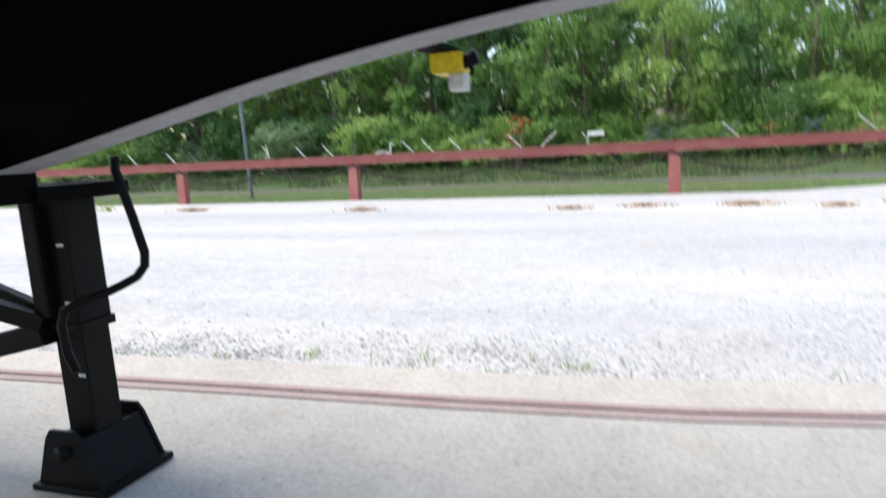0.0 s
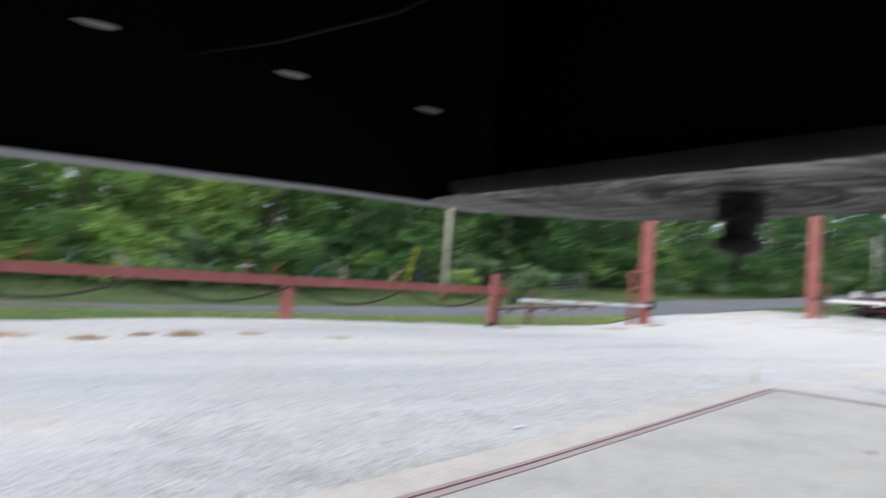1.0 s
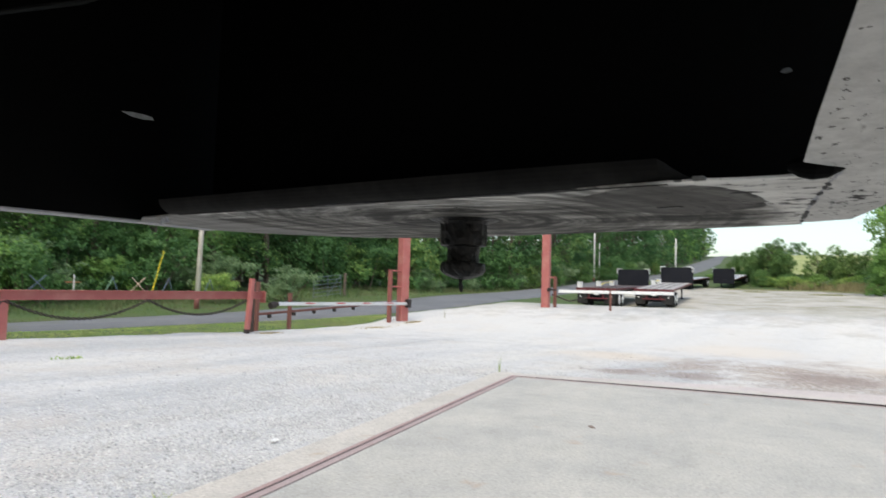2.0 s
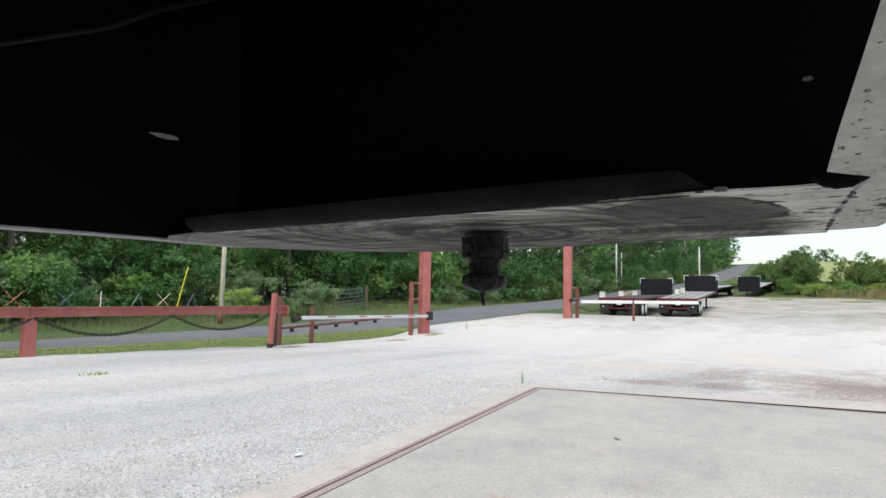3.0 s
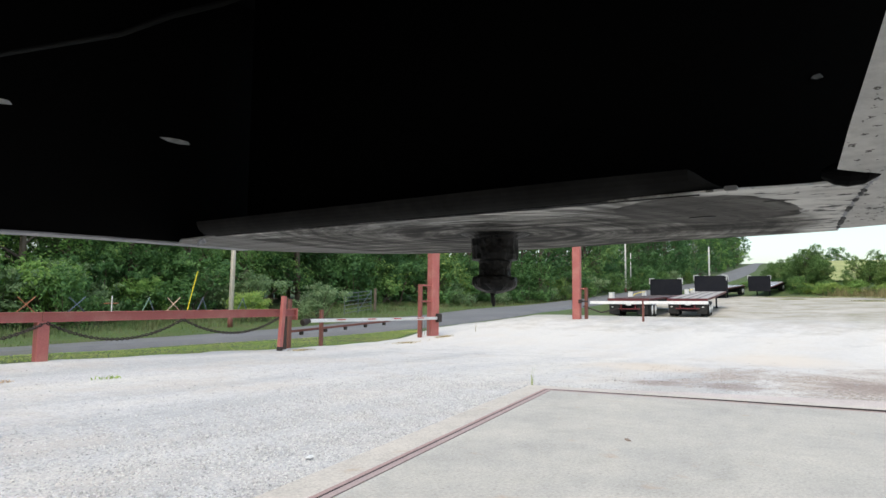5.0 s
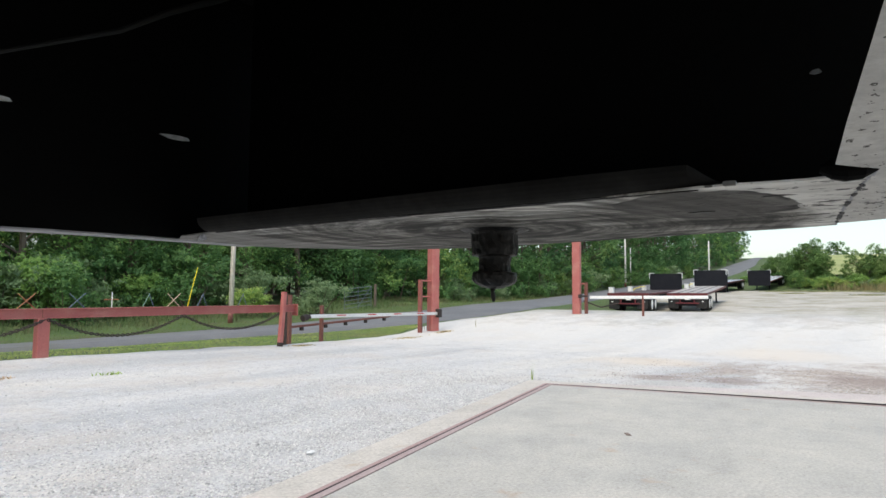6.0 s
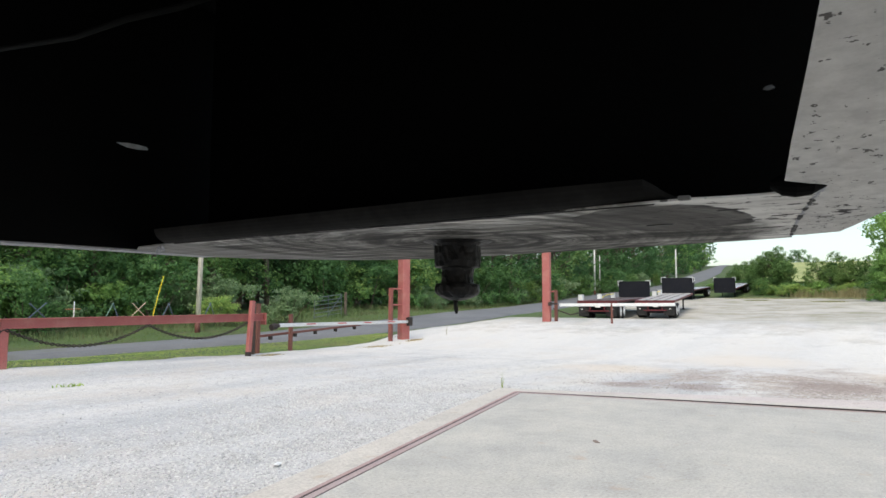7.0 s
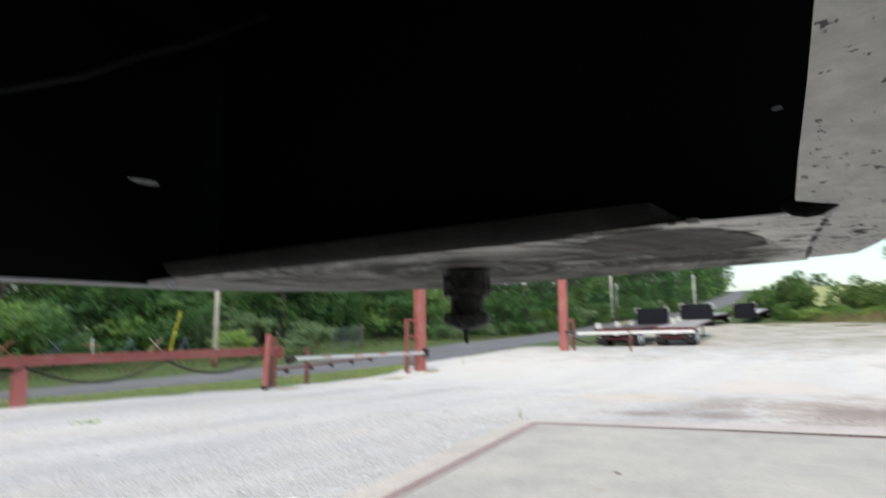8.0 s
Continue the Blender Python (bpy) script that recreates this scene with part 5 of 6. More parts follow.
def make_bush(seed, height, spread, leaves, size, label, mat, name="shrub"):
    rng = random.Random(seed)
    t = thing(name, (0, 0, -200), label, "shrub", "shrubs along the lane")
    bm = bmesh.new()
    base = Vector((0, 0, -200))
    lobes = []
    for i in range(16):
        ang, r = rng.uniform(0, 6.28), spread * rng.uniform(0.1, 0.75)
        c = Vector((math.cos(ang) * r, math.sin(ang) * r, height * rng.uniform(0.15, 0.85) * (1 - 0.35 * r / spread)))
        w = spread * rng.uniform(0.22, 0.40)
        lobes.append((c.x, c.y, c.z, w, w, w * rng.uniform(0.6, 0.9)))
        if i % 2 == 0:
            tube(bm, [base + Vector((c.x * 0.15, c.y * 0.15, -0.1)), base + c * 0.6, base + c], [0.035, 0.022, 0.008], 5)
    part("stem", bm, BARK, t)
    crown = new("crown", leaf_cloud("crown", lobes, leaves, size, mat, seed))
    crown.parent = t
    return t


def plant(src, x, y, s=1.0, turn=0.0, dz=0.0):
    m = pose(x, y, ground_z(x, y) + dz, 0, 0, turn)
    o = copy_thing(src, m)
    o.scale = (s, s, s * random.uniform(0.92, 1.08))
    return o


TREES = [make_tree(11, 10.5, 3.3, 8200, 0.10, "tall leafy green broadleaf tree in the roadside wood"),
         make_tree(23, 9.0, 3.0, 7800, 0.095, "leafy green broadleaf tree in the roadside wood"),
         make_tree(37, 12.0, 3.6, 8200, 0.105, "tall dense green broadleaf tree in the roadside wood"),
         make_tree(41, 7.5, 2.8, 7600, 0.09, "young bright green tree at the edge of the wood", 0.05),
         make_tree(53, 9.5, 3.2, 8200, 0.10, "yellow-green leafy tree at the edge of the wood, coloured as if sunlit", 0.05, BRIGHT_AND_SUNLIT_LEAF)]
FARTREES = [make_tree(61, 10.5, 3.3, 3000, 0.165, "leafy green tree in the distant wood by the lane", 0.08, DEEPLEAF),
            make_tree(67, 12.0, 3.6, 3200, 0.17, "tall dense green tree in the distant wood by the lane", 0.08, DEEPLEAF),
            make_tree(71, 9.0, 3.2, 3000, 0.16, "bright green tree in the distant wood by the lane", 0.05, BRIGHT_AND_SUNLIT_LEAF),
            make_tree(83, 7.5, 3.4, 5600, 0.145, "round leafy hedgerow tree at the yard's far end", 0.02, HEDGELEAF),
            make_tree(97, 9.0, 3.2, 10500, 0.115, "tall bright yellow-green tree past the yard's edge", 0.03, BRIGHT_AND_SUNLIT_LEAF)]
BUSHES = [make_bush(5, 3.0, 2.2, 3000, 0.085, "dense green shrub at the foot of the wood", LEAF),
          make_bush(14, 2.8, 2.1, 3000, 0.085, "bright yellow-green shrub in the hedge", BRIGHT_AND_SUNLIT_LEAF),
          make_bush(8, 2.4, 1.9, 3200, 0.07, "grey-green rounded shrub by the lane", SHRUBLEAF)]
AUTUMN = make_leaf("turning_leaves", [(0.0, (0.30, 0.16, 0.06)), (0.5, (0.42, 0.2, 0.07)), (1.0, (0.5, 0.3, 0.1))], 0.4)
BUSHES.append(make_bush(19, 3.6, 0.7, 420, 0.09, "slender sapling with turning orange leaves", AUTUMN, "sapling"))
rt = random.Random(77)


def wood_front(x):
    return lane_y(x) + lerp_table([(20, 11.5), (30, 11.0), (40, 8.0), (55, 4.5), (80, 3.6), (150, 3.6)], x)


# staggered rows behind the lane
for row, (gap, off) in enumerate(((2.7, 1.5), (3.3, 5.0), (3.3, 9.0), (3.0, 12.0))):
    x = -36.0
    while x < (215, 130, 60, 44)[row]:
        y = wood_front(x) + off + rt.uniform(-0.9, 0.9)
        # lighter-leaved trees towards the left, sunlight put into their colour
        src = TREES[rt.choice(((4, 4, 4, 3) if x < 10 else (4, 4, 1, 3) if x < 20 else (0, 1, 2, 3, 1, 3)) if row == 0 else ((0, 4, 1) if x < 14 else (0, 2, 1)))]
        if x > 42 or x < -22 or row > 1:
            src = FARTREES[rt.choice((0, 2, 2) if x < 18 else (0, 1, 2) if row == 0 and x >= 110 else (0, 1))]
        plant(src, x + rt.uniform(-0.8, 0.8), y, rt.uniform(0.8, 1.15), rt.uniform(0, 360))
        x += gap * (1.0 if x < 45 else 1.5 + row * 0.4)
x = -40.0
while x < 120:
    if not 24.5 < x < 31:
        plant(BUSHES[rt.choice((0, 1, 1, 1, 2) if x < 12 else (0, 0, 1, 2) if x < 20 else (0, 0, 0, 2))], x, wood_front(x) + rt.uniform(-1.6, 0.6), rt.uniform(0.7, 1.35), rt.uniform(0, 360))
    x += 1.7 if x < 45 else 3.0
# the rounded grey-green shrub and single trees that stand out
plant(BUSHES[2], 23.1, 23.4, 0.84, 40)
plant(BUSHES[1], 20.4, 25.0, 0.62, 140)
plant(BUSHES[2], 37.7, 25.6, 0.8, 200)
plant(BUSHES[0], 13.0, 27.0, 0.85, 15)
plant(BUSHES[2], 13.6, 28.4, 1.35, 300)
plant(BUSHES[2], 11.4, 28.8, 1.15, 80)
plant(BUSHES[1], 6.6, 28.0, 1.0, 10)
plant(BUSHES[3], -6.6, 27.3, 1.0, 0)
# dark clump of trees on the hill's brow
for x, y, sc in ((290, 19.9, 0.8), (292, 21.7, 0.95), (292, 23.3, 1.0), (291, 24.9, 0.95), (290, 26.5, 0.8)):
    plant(FARTREES[1], x, y, sc, rt.uniform(0, 360), -5.5)
# a rounded row of hedgerow trees across the far end of the yard, with a thick hedge at its foot
for x, y, h in ((111, 18.1, 3.1), (112, 17.3, 3.6), (111, 16.2, 4.1), (112, 15.2, 4.6), (106, 13.1, 4.9), (105, 12.1, 5.7), (104, 11.4, 6.5), (105, 10.8, 5.4), (104, 9.9, 3.9),
                (98, 5.7, 4.6), (97, 4.3, 4.3), (97, 3.3, 5.0), (96, 2.2, 4.1), (96, 1.2, 4.2), (95, 0.0, 4.5), (93, -1.6, 5.2), (91, -3.4, 6.0), (89, -5.0, 8.0), (86, -8.0, 8.6), (85, -12.0, 9.0), (78, -16.0, 8.0), (80, -21.0, 9.0)):
    src, full = ((FARTREES[3], 7.5), (FARTREES[2], 9.0))[1 if y < 1 and rt.random() < 0.5 else 0]
    plant(src, x, y, h / full, rt.uniform(0, 360))
for i in range(62):
    t = i / 61
    x, y = 107 - 21 * t + rt.uniform(-2.0, 2.5), 20.5 - 27 * t + rt.uniform(-0.8, 0.8)
    if y > 13.4:
        x += 6.5
    plant(BUSHES[rt.choice((1, 1, 1, 0) if 5 < y < 11 else (0, 1, 1, 2))], x, y, rt.uniform(0.75, 1.25) * (0.6 if y > 16 or 5 < y < 10 else 0.8), rt.uniform(0, 360))
# tall bright trees standing nearer, past the yard's edge
for x, y, k in ((78, -3.4, 1.32), (80, -4.8, 1.45), (80, -8.5, 1.4), (75, -7.0, 0.8), (79, -1.4, 0.5)):
    plant(FARTREES[4], x, y, k, rt.uniform(0, 360))
for o in TREES + FARTREES + BUSHES:
    for k in (*o.children_recursive, o):
        bpy.data.objects.remove(k, do_unlink=True)


# ---------------- field on the hill ----------------
def make_crop():
    m, nt, b = material("rows_of_crop")
    co = geo_coord(nt)
    w = nt.nodes.new("ShaderNodeTexWave")
    w.inputs["Scale"].default_value = 0.14
    w.inputs["Distortion"].default_value = 1.2
    nt.links.new(co, w.inputs["Vector"])
    r = ramp(nt, w.outputs["Fac"], [(0.2, (0.2, 0.24, 0.08)), (0.7, (0.34, 0.36, 0.14))])
    n = noise_node(nt, 0.08, 4, 0.6, co)
    v = ramp(nt, n.outputs["Fac"], [(0.3, (0.8, 0.8, 0.8)), (0.7, (1.15, 1.15, 1.15))])
    nt.links.new(mix(nt, 1.0, r.outputs["Color"], v.outputs["Color"], "MULTIPLY"), b.inputs["Base Color"])
    b.inputs["Roughness"].default_value = 0.95
    return m


sheet("field", steps((128, 330, 40)), steps((-160, 24, 30)), lambda x, y: ground_z(x, y) + 0.35, make_crop(), "pale green crop rows on the hillside beyond the yard", "field")


# ---------------- flatbed trailers ----------------
def turned(bm, prof, centre, n=20):
    """Radius and offset pairs turned about an axle along y."""
    c = Vector(centre)
    rings = [[bm.verts.new(c + Vector((r * math.cos(a), o, r * math.sin(a)))) for a in (2 * math.pi * k / n for k in range(n))] for r, o in prof]
    for a, b in zip(rings, rings[1:]):
        for k in range(n):
            bm.faces.new((a[k], a[(k + 1) % n], b[(k + 1) % n], b[k]))
    bm.faces.new(rings[0][::-1])
    bm.faces.new(rings[-1])


FBRED = painted("trailer_red_paint", (0.12, 0.016, 0.022), (0.07, 0.016, 0.02), 0.45, scale=5.0)


def flatbed(boards, boards_label, length=15.5):
    t = thing("flatbed_trailer", (0, 0, 0), "low flatbed trailer with a black headboard parked on gravel", "trailer", "parked flatbed trailers")
    W, Z, R = 1.29, 1.22, 0.48
    bm = bmesh.new()
    box(bm, (0.05, -W + 0.08, Z - 0.05), (length, W - 0.08, Z))
    part("deck", bm, boards, t, boards_label)
    for s in (-0.62, 0.0, 0.62):
        bm = bmesh.new()
        box(bm, (0.06, s - 0.04, Z + 0.002), (length - 0.1, s + 0.04, Z + 0.014))
        part("chain_track", bm, NAVY, t, "dark steel track let into the deck")
    for s in (-1, 1):
        bm = bmesh.new()
        box(bm, (-0.03, s * 0.98 - 0.06, 0.65), (-0.026, s * 0.98 + 0.06, 0.70))
        part("reflector", bm, WHITE, t, "white reflector strip")
        bm = bmesh.new()
        box(bm, (0.05, s * W - (0.08 if s > 0 else 0), Z - 0.14), (length, s * W + (0 if s > 0 else 0.08), Z + 0.012), 0.01)
        part("side_rail", bm, MAROON, t, "dark red side rail")
        bm = bmesh.new()
        prism(bm, ibeam(0.14, 0.36, 0.02, 0.03), (0.2, s * 0.5, Z - 0.25), (length, s * 0.5, Z - 0.25))
        part("main_beam", bm, NAVY, t)
        bm = bmesh.new()
        box(bm, (0.10, s * 0.88 - 0.33, 0.22), (0.13, s * 0.88 + 0.33, Z - 0.2))
        part("mudflap", bm, TYRE, t, "black rubber mudflap")
        for y in (0.52, 0.70):
            bm = bmesh.new()
            box(bm, (-0.025, s * y - 0.055, Z - 0.25), (0.0, s * y + 0.055, Z - 0.15), 0.01)
            part("tail_lamp", bm, REDLENS, t, "red tail lamp")
        bm = bmesh.new()
        box(bm, (length - 3.4, s * 0.75 - 0.06, 0.0), (length - 3.28, s * 0.75 + 0.06, Z - 0.1), 0.01)
        box(bm, (length - 3.46, s * 0.75 - 0.13, -0.02), (length - 3.2, s * 0.75 + 0.13, 0.03))
        part("landing_leg", bm, NAVY, t)
    for x in (1.2, 2.45):
        for s in (-1, 1):
            bm = bmesh.new()
            prof = [(0.24, -0.30), (R - 0.03, -0.30), (R, -0.27), (R, -0.07), (R - 0.04, -0.04), (R - 0.04, 0.0), (R, 0.03), (R, 0.24), (R - 0.03, 0.27), (0.24, 0.27)]
            turned(bm, prof, (x, s * 0.99, R))
            wheel = part("wheel", bm, TYRE, t, "dual black tyres", True)
            bm = bmesh.new()
            o = s * (0.99 + (0.275 if s > 0 else 0.305))
            turned(bm, [(0.31, -0.012 * s), (0.30, 0.006 * s), (0.2, -0.002 * s), (0.1, 0.004 * s), (0.09, 0.04 * s), (0.03, 0.045 * s)], (x, o, R), 18)
            part("rim", bm, WHITE, wheel, "white steel rim", True)
        bm = bmesh.new()
        tube(bm, [(x, -0.9, R), (x, 0.9, R)], 0.06, 8)
        part("axle", bm, NAVY, t)
    bm = bmesh.new()
    box(bm, (-0.02, -W, Z - 0.28), (0.06, W, Z + 0.01), 0.01)
    part("rear_frame", bm, MAROON, t, "dark red rear frame")
    bm = bmesh.new()
    box(bm, (0.7, -0.62, 0.34), (3.0, 0.62, 0.92), 0.05)
    part("suspension", bm, NAVY, t, "dark suspension and axle beams")
    bm = bmesh.new()
    box(bm, (0.0, -0.75, 0.52), (0.06, 0.75, 0.60), 0.01)
    part("rear_bumper", bm, FBRED, t, "bright red underride bar")
    for s in (-0.45, 0.45):
        bm = bmesh.new()
        box(bm, (0.0, s - 0.04, 0.55), (0.05, s + 0.04, Z - 0.2))
        part("bumper_post", bm, FBRED, t)
    bm = bmesh.new()
    box(bm, (-0.03, -0.2, 0.78), (-0.022, 0.12, 0.88))
    part("plate_panel", bm, WHITE, t, "pale blank plate panel")
    bm = bmesh.new()
    prof = [(-W, 0), (W, 0), (W, 1.26), (W - 0.1, 1.36), (-W + 0.1, 1.36), (-W, 1.26)]
    prism(bm, prof, (length - 0.02, 0, Z), (length + 0.07, 0, Z))
    bm2 = bmesh.new()
    box(bm2, (length - 0.16, -W + 0.04, Z - 0.55), (length + 0.05, W - 0.04, Z - 0.003), 0.02)
    part("nose_panel", bm2, NAVY, t, "black steel nose panel")
    head = part("headboard", bm, NAVY, t, "black headboard with bright corner caps")
    for s in (-1, 1):
        bm = bmesh.new()
        prism(bm, rect(0.06, 0.12, 0.01), (length - 0.02, s * (W + 0.03), Z + 0.95), (length - 0.02, s * (W + 0.03), Z + 1.43), (1, 0, 0))
        prism(bm, rect(0.12, 0.06, 0.01), (length - 0.02, s * (W + 0.06), Z + 1.40), (length - 0.02, s * (W - 0.36), Z + 1.40))
        part("corner_cap", bm, ALU, head, "bright aluminium corner cap")
    return t


def along(x0, y0, x1, y1, z0, z1):
    a, b = Vector((x0, y0, z0)), Vector((x1, y1, z1))
    d = (b - a).normalized()
    side = Vector((0, 0, 1)).cross(d).normalized()
    up = d.cross(side)
    return Matrix.Translation(a) @ Matrix((d, side, up)).transposed().to_4x4()


M2 = along(45.94, 12.34, 61.24, 14.48, land(45.94, 12.34) - 0.02, 1.24)
flatbed(DECKWOOD, "weathered grey plank deck").matrix_basis = M2
M1 = along(41.9, 14.92, 57.62, 17.15, land(41.9, 14.72) - 0.06, 0.85)
flatbed(wood("dark_deck_planks", (0.13, 0.105, 0.1), (0.06, 0.045, 0.043), False), "dark weathered plank deck").matrix_basis = M1
# far decks take a pale metal colour for the sky's sheen on them
far_bed = flatbed(ALU, "pale metal deck, lightened for the sky reflecting on it")
far_bed.matrix_basis = along(98.0, 20.0, 84.2, 19.0, land(98, 20.0), land(84.2, 19.0))
copy_thing(far_bed, along(107.3, 16.4, 93.6, 15.9, land(107.3, 16.4), land(93.6, 15.9)))
for M, x, y in ((M1, 0.4, 1.12), (M1, 6.4, 1.12), (M1, 11.8, 1.12), (M2, 8.6, 1.08), (M2, 12.2, 1.08)):
    p = M @ Vector((x, y, 1.232))
    w = thing("white_box", p, "small white box standing on a flatbed trailer's deck", "box", "white boxes on the flatbeds")
    bm = bmesh.new()
    prism(bm, rect(0.30, 0.30, 0.03), p, p + Vector((0, 0, 0.34)), (0, 1, 0))
    part("body", bm, WHITE, w)
    bm = bmesh.new()
    prism(bm, rect(0.32, 0.32, 0.03), p + Vector((0, 0, 0.34)), p + Vector((0, 0, 0.38)), (0, 1, 0))
    part("lid", bm, ALU, w)


for M, pts in ((M1, [(6.5, 1.0, 1.26), (8.2, 1.15, 1.42), (10.2, 1.1, 1.52), (11.7, 1.05, 1.55)]), (M2, [(8.8, 1.0, 1.30), (10.0, 1.1, 1.44), (11.2, 1.1, 1.5), (12.1, 1.05, 1.5)])):
    p = [M @ Vector(v) for v in pts]
    st = thing("ratchet_strap", p[0], "yellow ratchet strap drawn along a flatbed trailer's deck", "strap", "straps on the flatbeds")
    bm = bmesh.new()
    tube(bm, p, 0.03, 6)
    part("webbing", bm, YELLOW, st)


# ---------------- poles, farm gate ----------------
PALEPOLE = painted("bleached_pole_wood", (0.62, 0.62, 0.6), (0.45, 0.44, 0.42), 0.8, scale=3.0)


def utility_pole(x, y, h, r, lean=0.0, mat=POLEWOOD):
    z = ground_z(x, y)
    p = thing("utility_pole", (x, y, z), "weathered grey wooden utility pole by the lane", "pole", "utility poles")
    bm = bmesh.new()
    tube(bm, [(x, y, z - 0.4), (x + lean * 0.5, y, z + h * 0.5), (x + lean, y, z + h)], [r, r * 0.9, r * 0.75], 12)
    part("shaft", bm, mat, p, "", True)
    bm = bmesh.new()
    tube(bm, [(x, y, z - 0.1), (x + lean * 0.02, y, z + 0.55)], r * 1.04, 12)
    part("foot_sleeve", bm, RUSTRED, p, "rust-brown stained foot of the pole", True)


utility_pole(18.0, 23.4, 9.0, 0.105, 0.16)
utility_pole(80.0, 28.8, 6.05, 0.11, mat=PALEPOLE)
utility_pole(84.0, 29.55, 4.9, 0.07, mat=PALEPOLE)
utility_pole(97.0, 23.05, 6.3, 0.11, mat=PALEPOLE)
sp = thing("slim_pole", (-10.15, 13.9, 0), "slim galvanised pole standing beyond the fence", "pole")
bm = bmesh.new()
tube(bm, [(-10.15, 13.9, -0.2), (-10.2, 13.9, 1.0), (-10.3, 13.9, 3.6)], 0.045, 8)
part("tube", bm, GATEGREY, sp)

gate = thing("farm_gate", (26.8, 24.2, 0.5), "grey tubular steel farm gate standing at the wood", "gate")
g0, g1 = Vector((25.7, 24.2, 0.36)), Vector((27.9, 24.3, 0.58))
for i in range(6):
    bm = bmesh.new()
    h = Vector((0, 0, 0.22 + 0.2 * i))
    tube(bm, [g0 + h, g1 + h], 0.022, 6)
    part("bar", bm, GATEGREY, gate)
for t in (0.0, 0.5, 1.0):
    bm = bmesh.new()
    p = g0.lerp(g1, t)
    tube(bm, [p + Vector((0, 0, 0.1)), p + Vector((0, 0, 1.26))], 0.024, 6)
    part("upright", bm, GATEGREY, gate)
bm = bmesh.new()
tube(bm, [g0.lerp(g1, 0.5) + Vector((0, 0, 0.22)), g1 + Vector((0, 0, 1.2))], 0.02, 6)
part("brace", bm, GATEGREY, gate)
bm = bmesh.new()
p = g1 + Vector((0.45, 0.1, 0))
tube(bm, [p - Vector((0, 0, 0.3)), p + Vector((0, 0, 1.35))], 0.08, 8)
part("gate_post", bm, BARK, gate, "wooden gate post")


# ---------------- grass, weeds, stones ----------------
def blades(name, places, height, width, mat, label, lean=0.35):
    """Bent grass blades, two faces each, at the given x, y, z."""
    rng = np.random.default_rng(len(places) + 3)
    p = np.array(places, float)
    n = len(p)
    a = rng.uniform(0, 2 * np.pi, n)
    side = np.stack([np.cos(a), np.sin(a), 0 * a], 1)
    tip = rng.normal(size=(n, 3)) * lean
    tip[:, 2] = 1
    h = height * rng.uniform(0.5, 1.35, (n, 1))
    w = width * rng.uniform(0.7, 1.3, (n, 1))
    mid = p + tip * h * [0.3, 0.3, 0.55]
    top_ = p + tip * h
    verts = np.stack([p - side * w, p + side * w, mid + side * w * 0.8, mid - side * w * 0.8, top_], 1).reshape(-1, 3)
    faces = []
    for i in range(0, 5 * n, 5):
        faces.append((i, i + 1, i + 2, i + 3))
        faces.append((i + 3, i + 2, i + 4))
    me = bpy.data.meshes.new(name)
    me.from_pydata(verts.tolist(), [], faces)
    me.materials.append(mat)
    return tagged(new(name, me), label, "grass", kind="stuff")


def make_turf(name, stops, dry, patch):
    """Grass blades whose colour drifts in patches from green to dry."""
    m, nt, b = material(name)
    geo = nt.nodes.new("ShaderNodeNewGeometry")
    r = ramp(nt, geo.outputs["Random Per Island"], stops)
    n = noise_node(nt, patch, 5, 0.65, geo.outputs["Position"])
    f = ramp(nt, n.outputs["Fac"], [(0.42, (0, 0, 0)), (0.62, (0.9, 0.9, 0.9))])
    nt.links.new(mix(nt, f.outputs["Color"], r.outputs["Color"], dry), b.inputs["Base Color"])
    b.inputs["Roughness"].default_value = 0.7
    b.inputs["Specular IOR Level"].default_value = 0.2
    return m


TURF = make_turf("verge_turf", [(0.0, (0.17, 0.28, 0.06)), (0.5, (0.235, 0.36, 0.08)), (1.0, (0.31, 0.41, 0.11))], (0.40, 0.41, 0.16), 0.55)
rg = random.Random(5)
pts = []
while len(pts) < 50000:
    x = rg.uniform(-16, 20.5)
    e = yard_edge(x)
    y = e - 0.12 + (rg.random() ** 1.2) * (lane_y(x) + lane_near(x) + 0.1 - e)
    if 11.5 < x < 19 and y < 13.0 + rg.uniform(0, 0.5) and rg.random() < 0.6:
        continue
    pts.append((x, y, ground_z(x, y) - 0.01))
blades("verge_grass", pts, 0.034, 0.006, TURF, "short green grass strip between fence and lane")
pts, low = [], []
while len(pts) < 30000:
    x = rg.uniform(-30, 60)
    wide = wood_front(x) + 1 - lane_y(x) - 1.9
    y = lane_y(x) + 2.0 + rg.random() * wide
    k = (y - lane_y(x) - 2.0) / wide
    # mown beside the lane, tall and clumped towards the wood
    if k < (0.32 if x > 4 else 0.08) or rough(x, y, 0.55) < -0.1 - 0.3 * k:
        if len(low) < 34000:
            low.append((x, y, ground_z(x, y) - 0.02))
        continue
    pts.append((x, y, ground_z(x, y) - 0.02))
blades("lane_grass", low, 0.07, 0.010, make_turf("lane_turf", [(0.0, (0.06, 0.115, 0.028)), (0.5, (0.095, 0.16, 0.036)), (1.0, (0.15, 0.2, 0.055))], (0.17, 0.18, 0.07), 0.5), "low green grass along the far side of the lane")
blades("tall_weeds", pts, 0.30, 0.011, make_turf("weed_blades", [(0.0, (0.045, 0.09, 0.03)), (0.5, (0.07, 0.125, 0.04)), (1.0, (0.11, 0.15, 0.06))], (0.13, 0.13, 0.065), 0.7), "tall brownish-green weeds below the wood")
pts = []
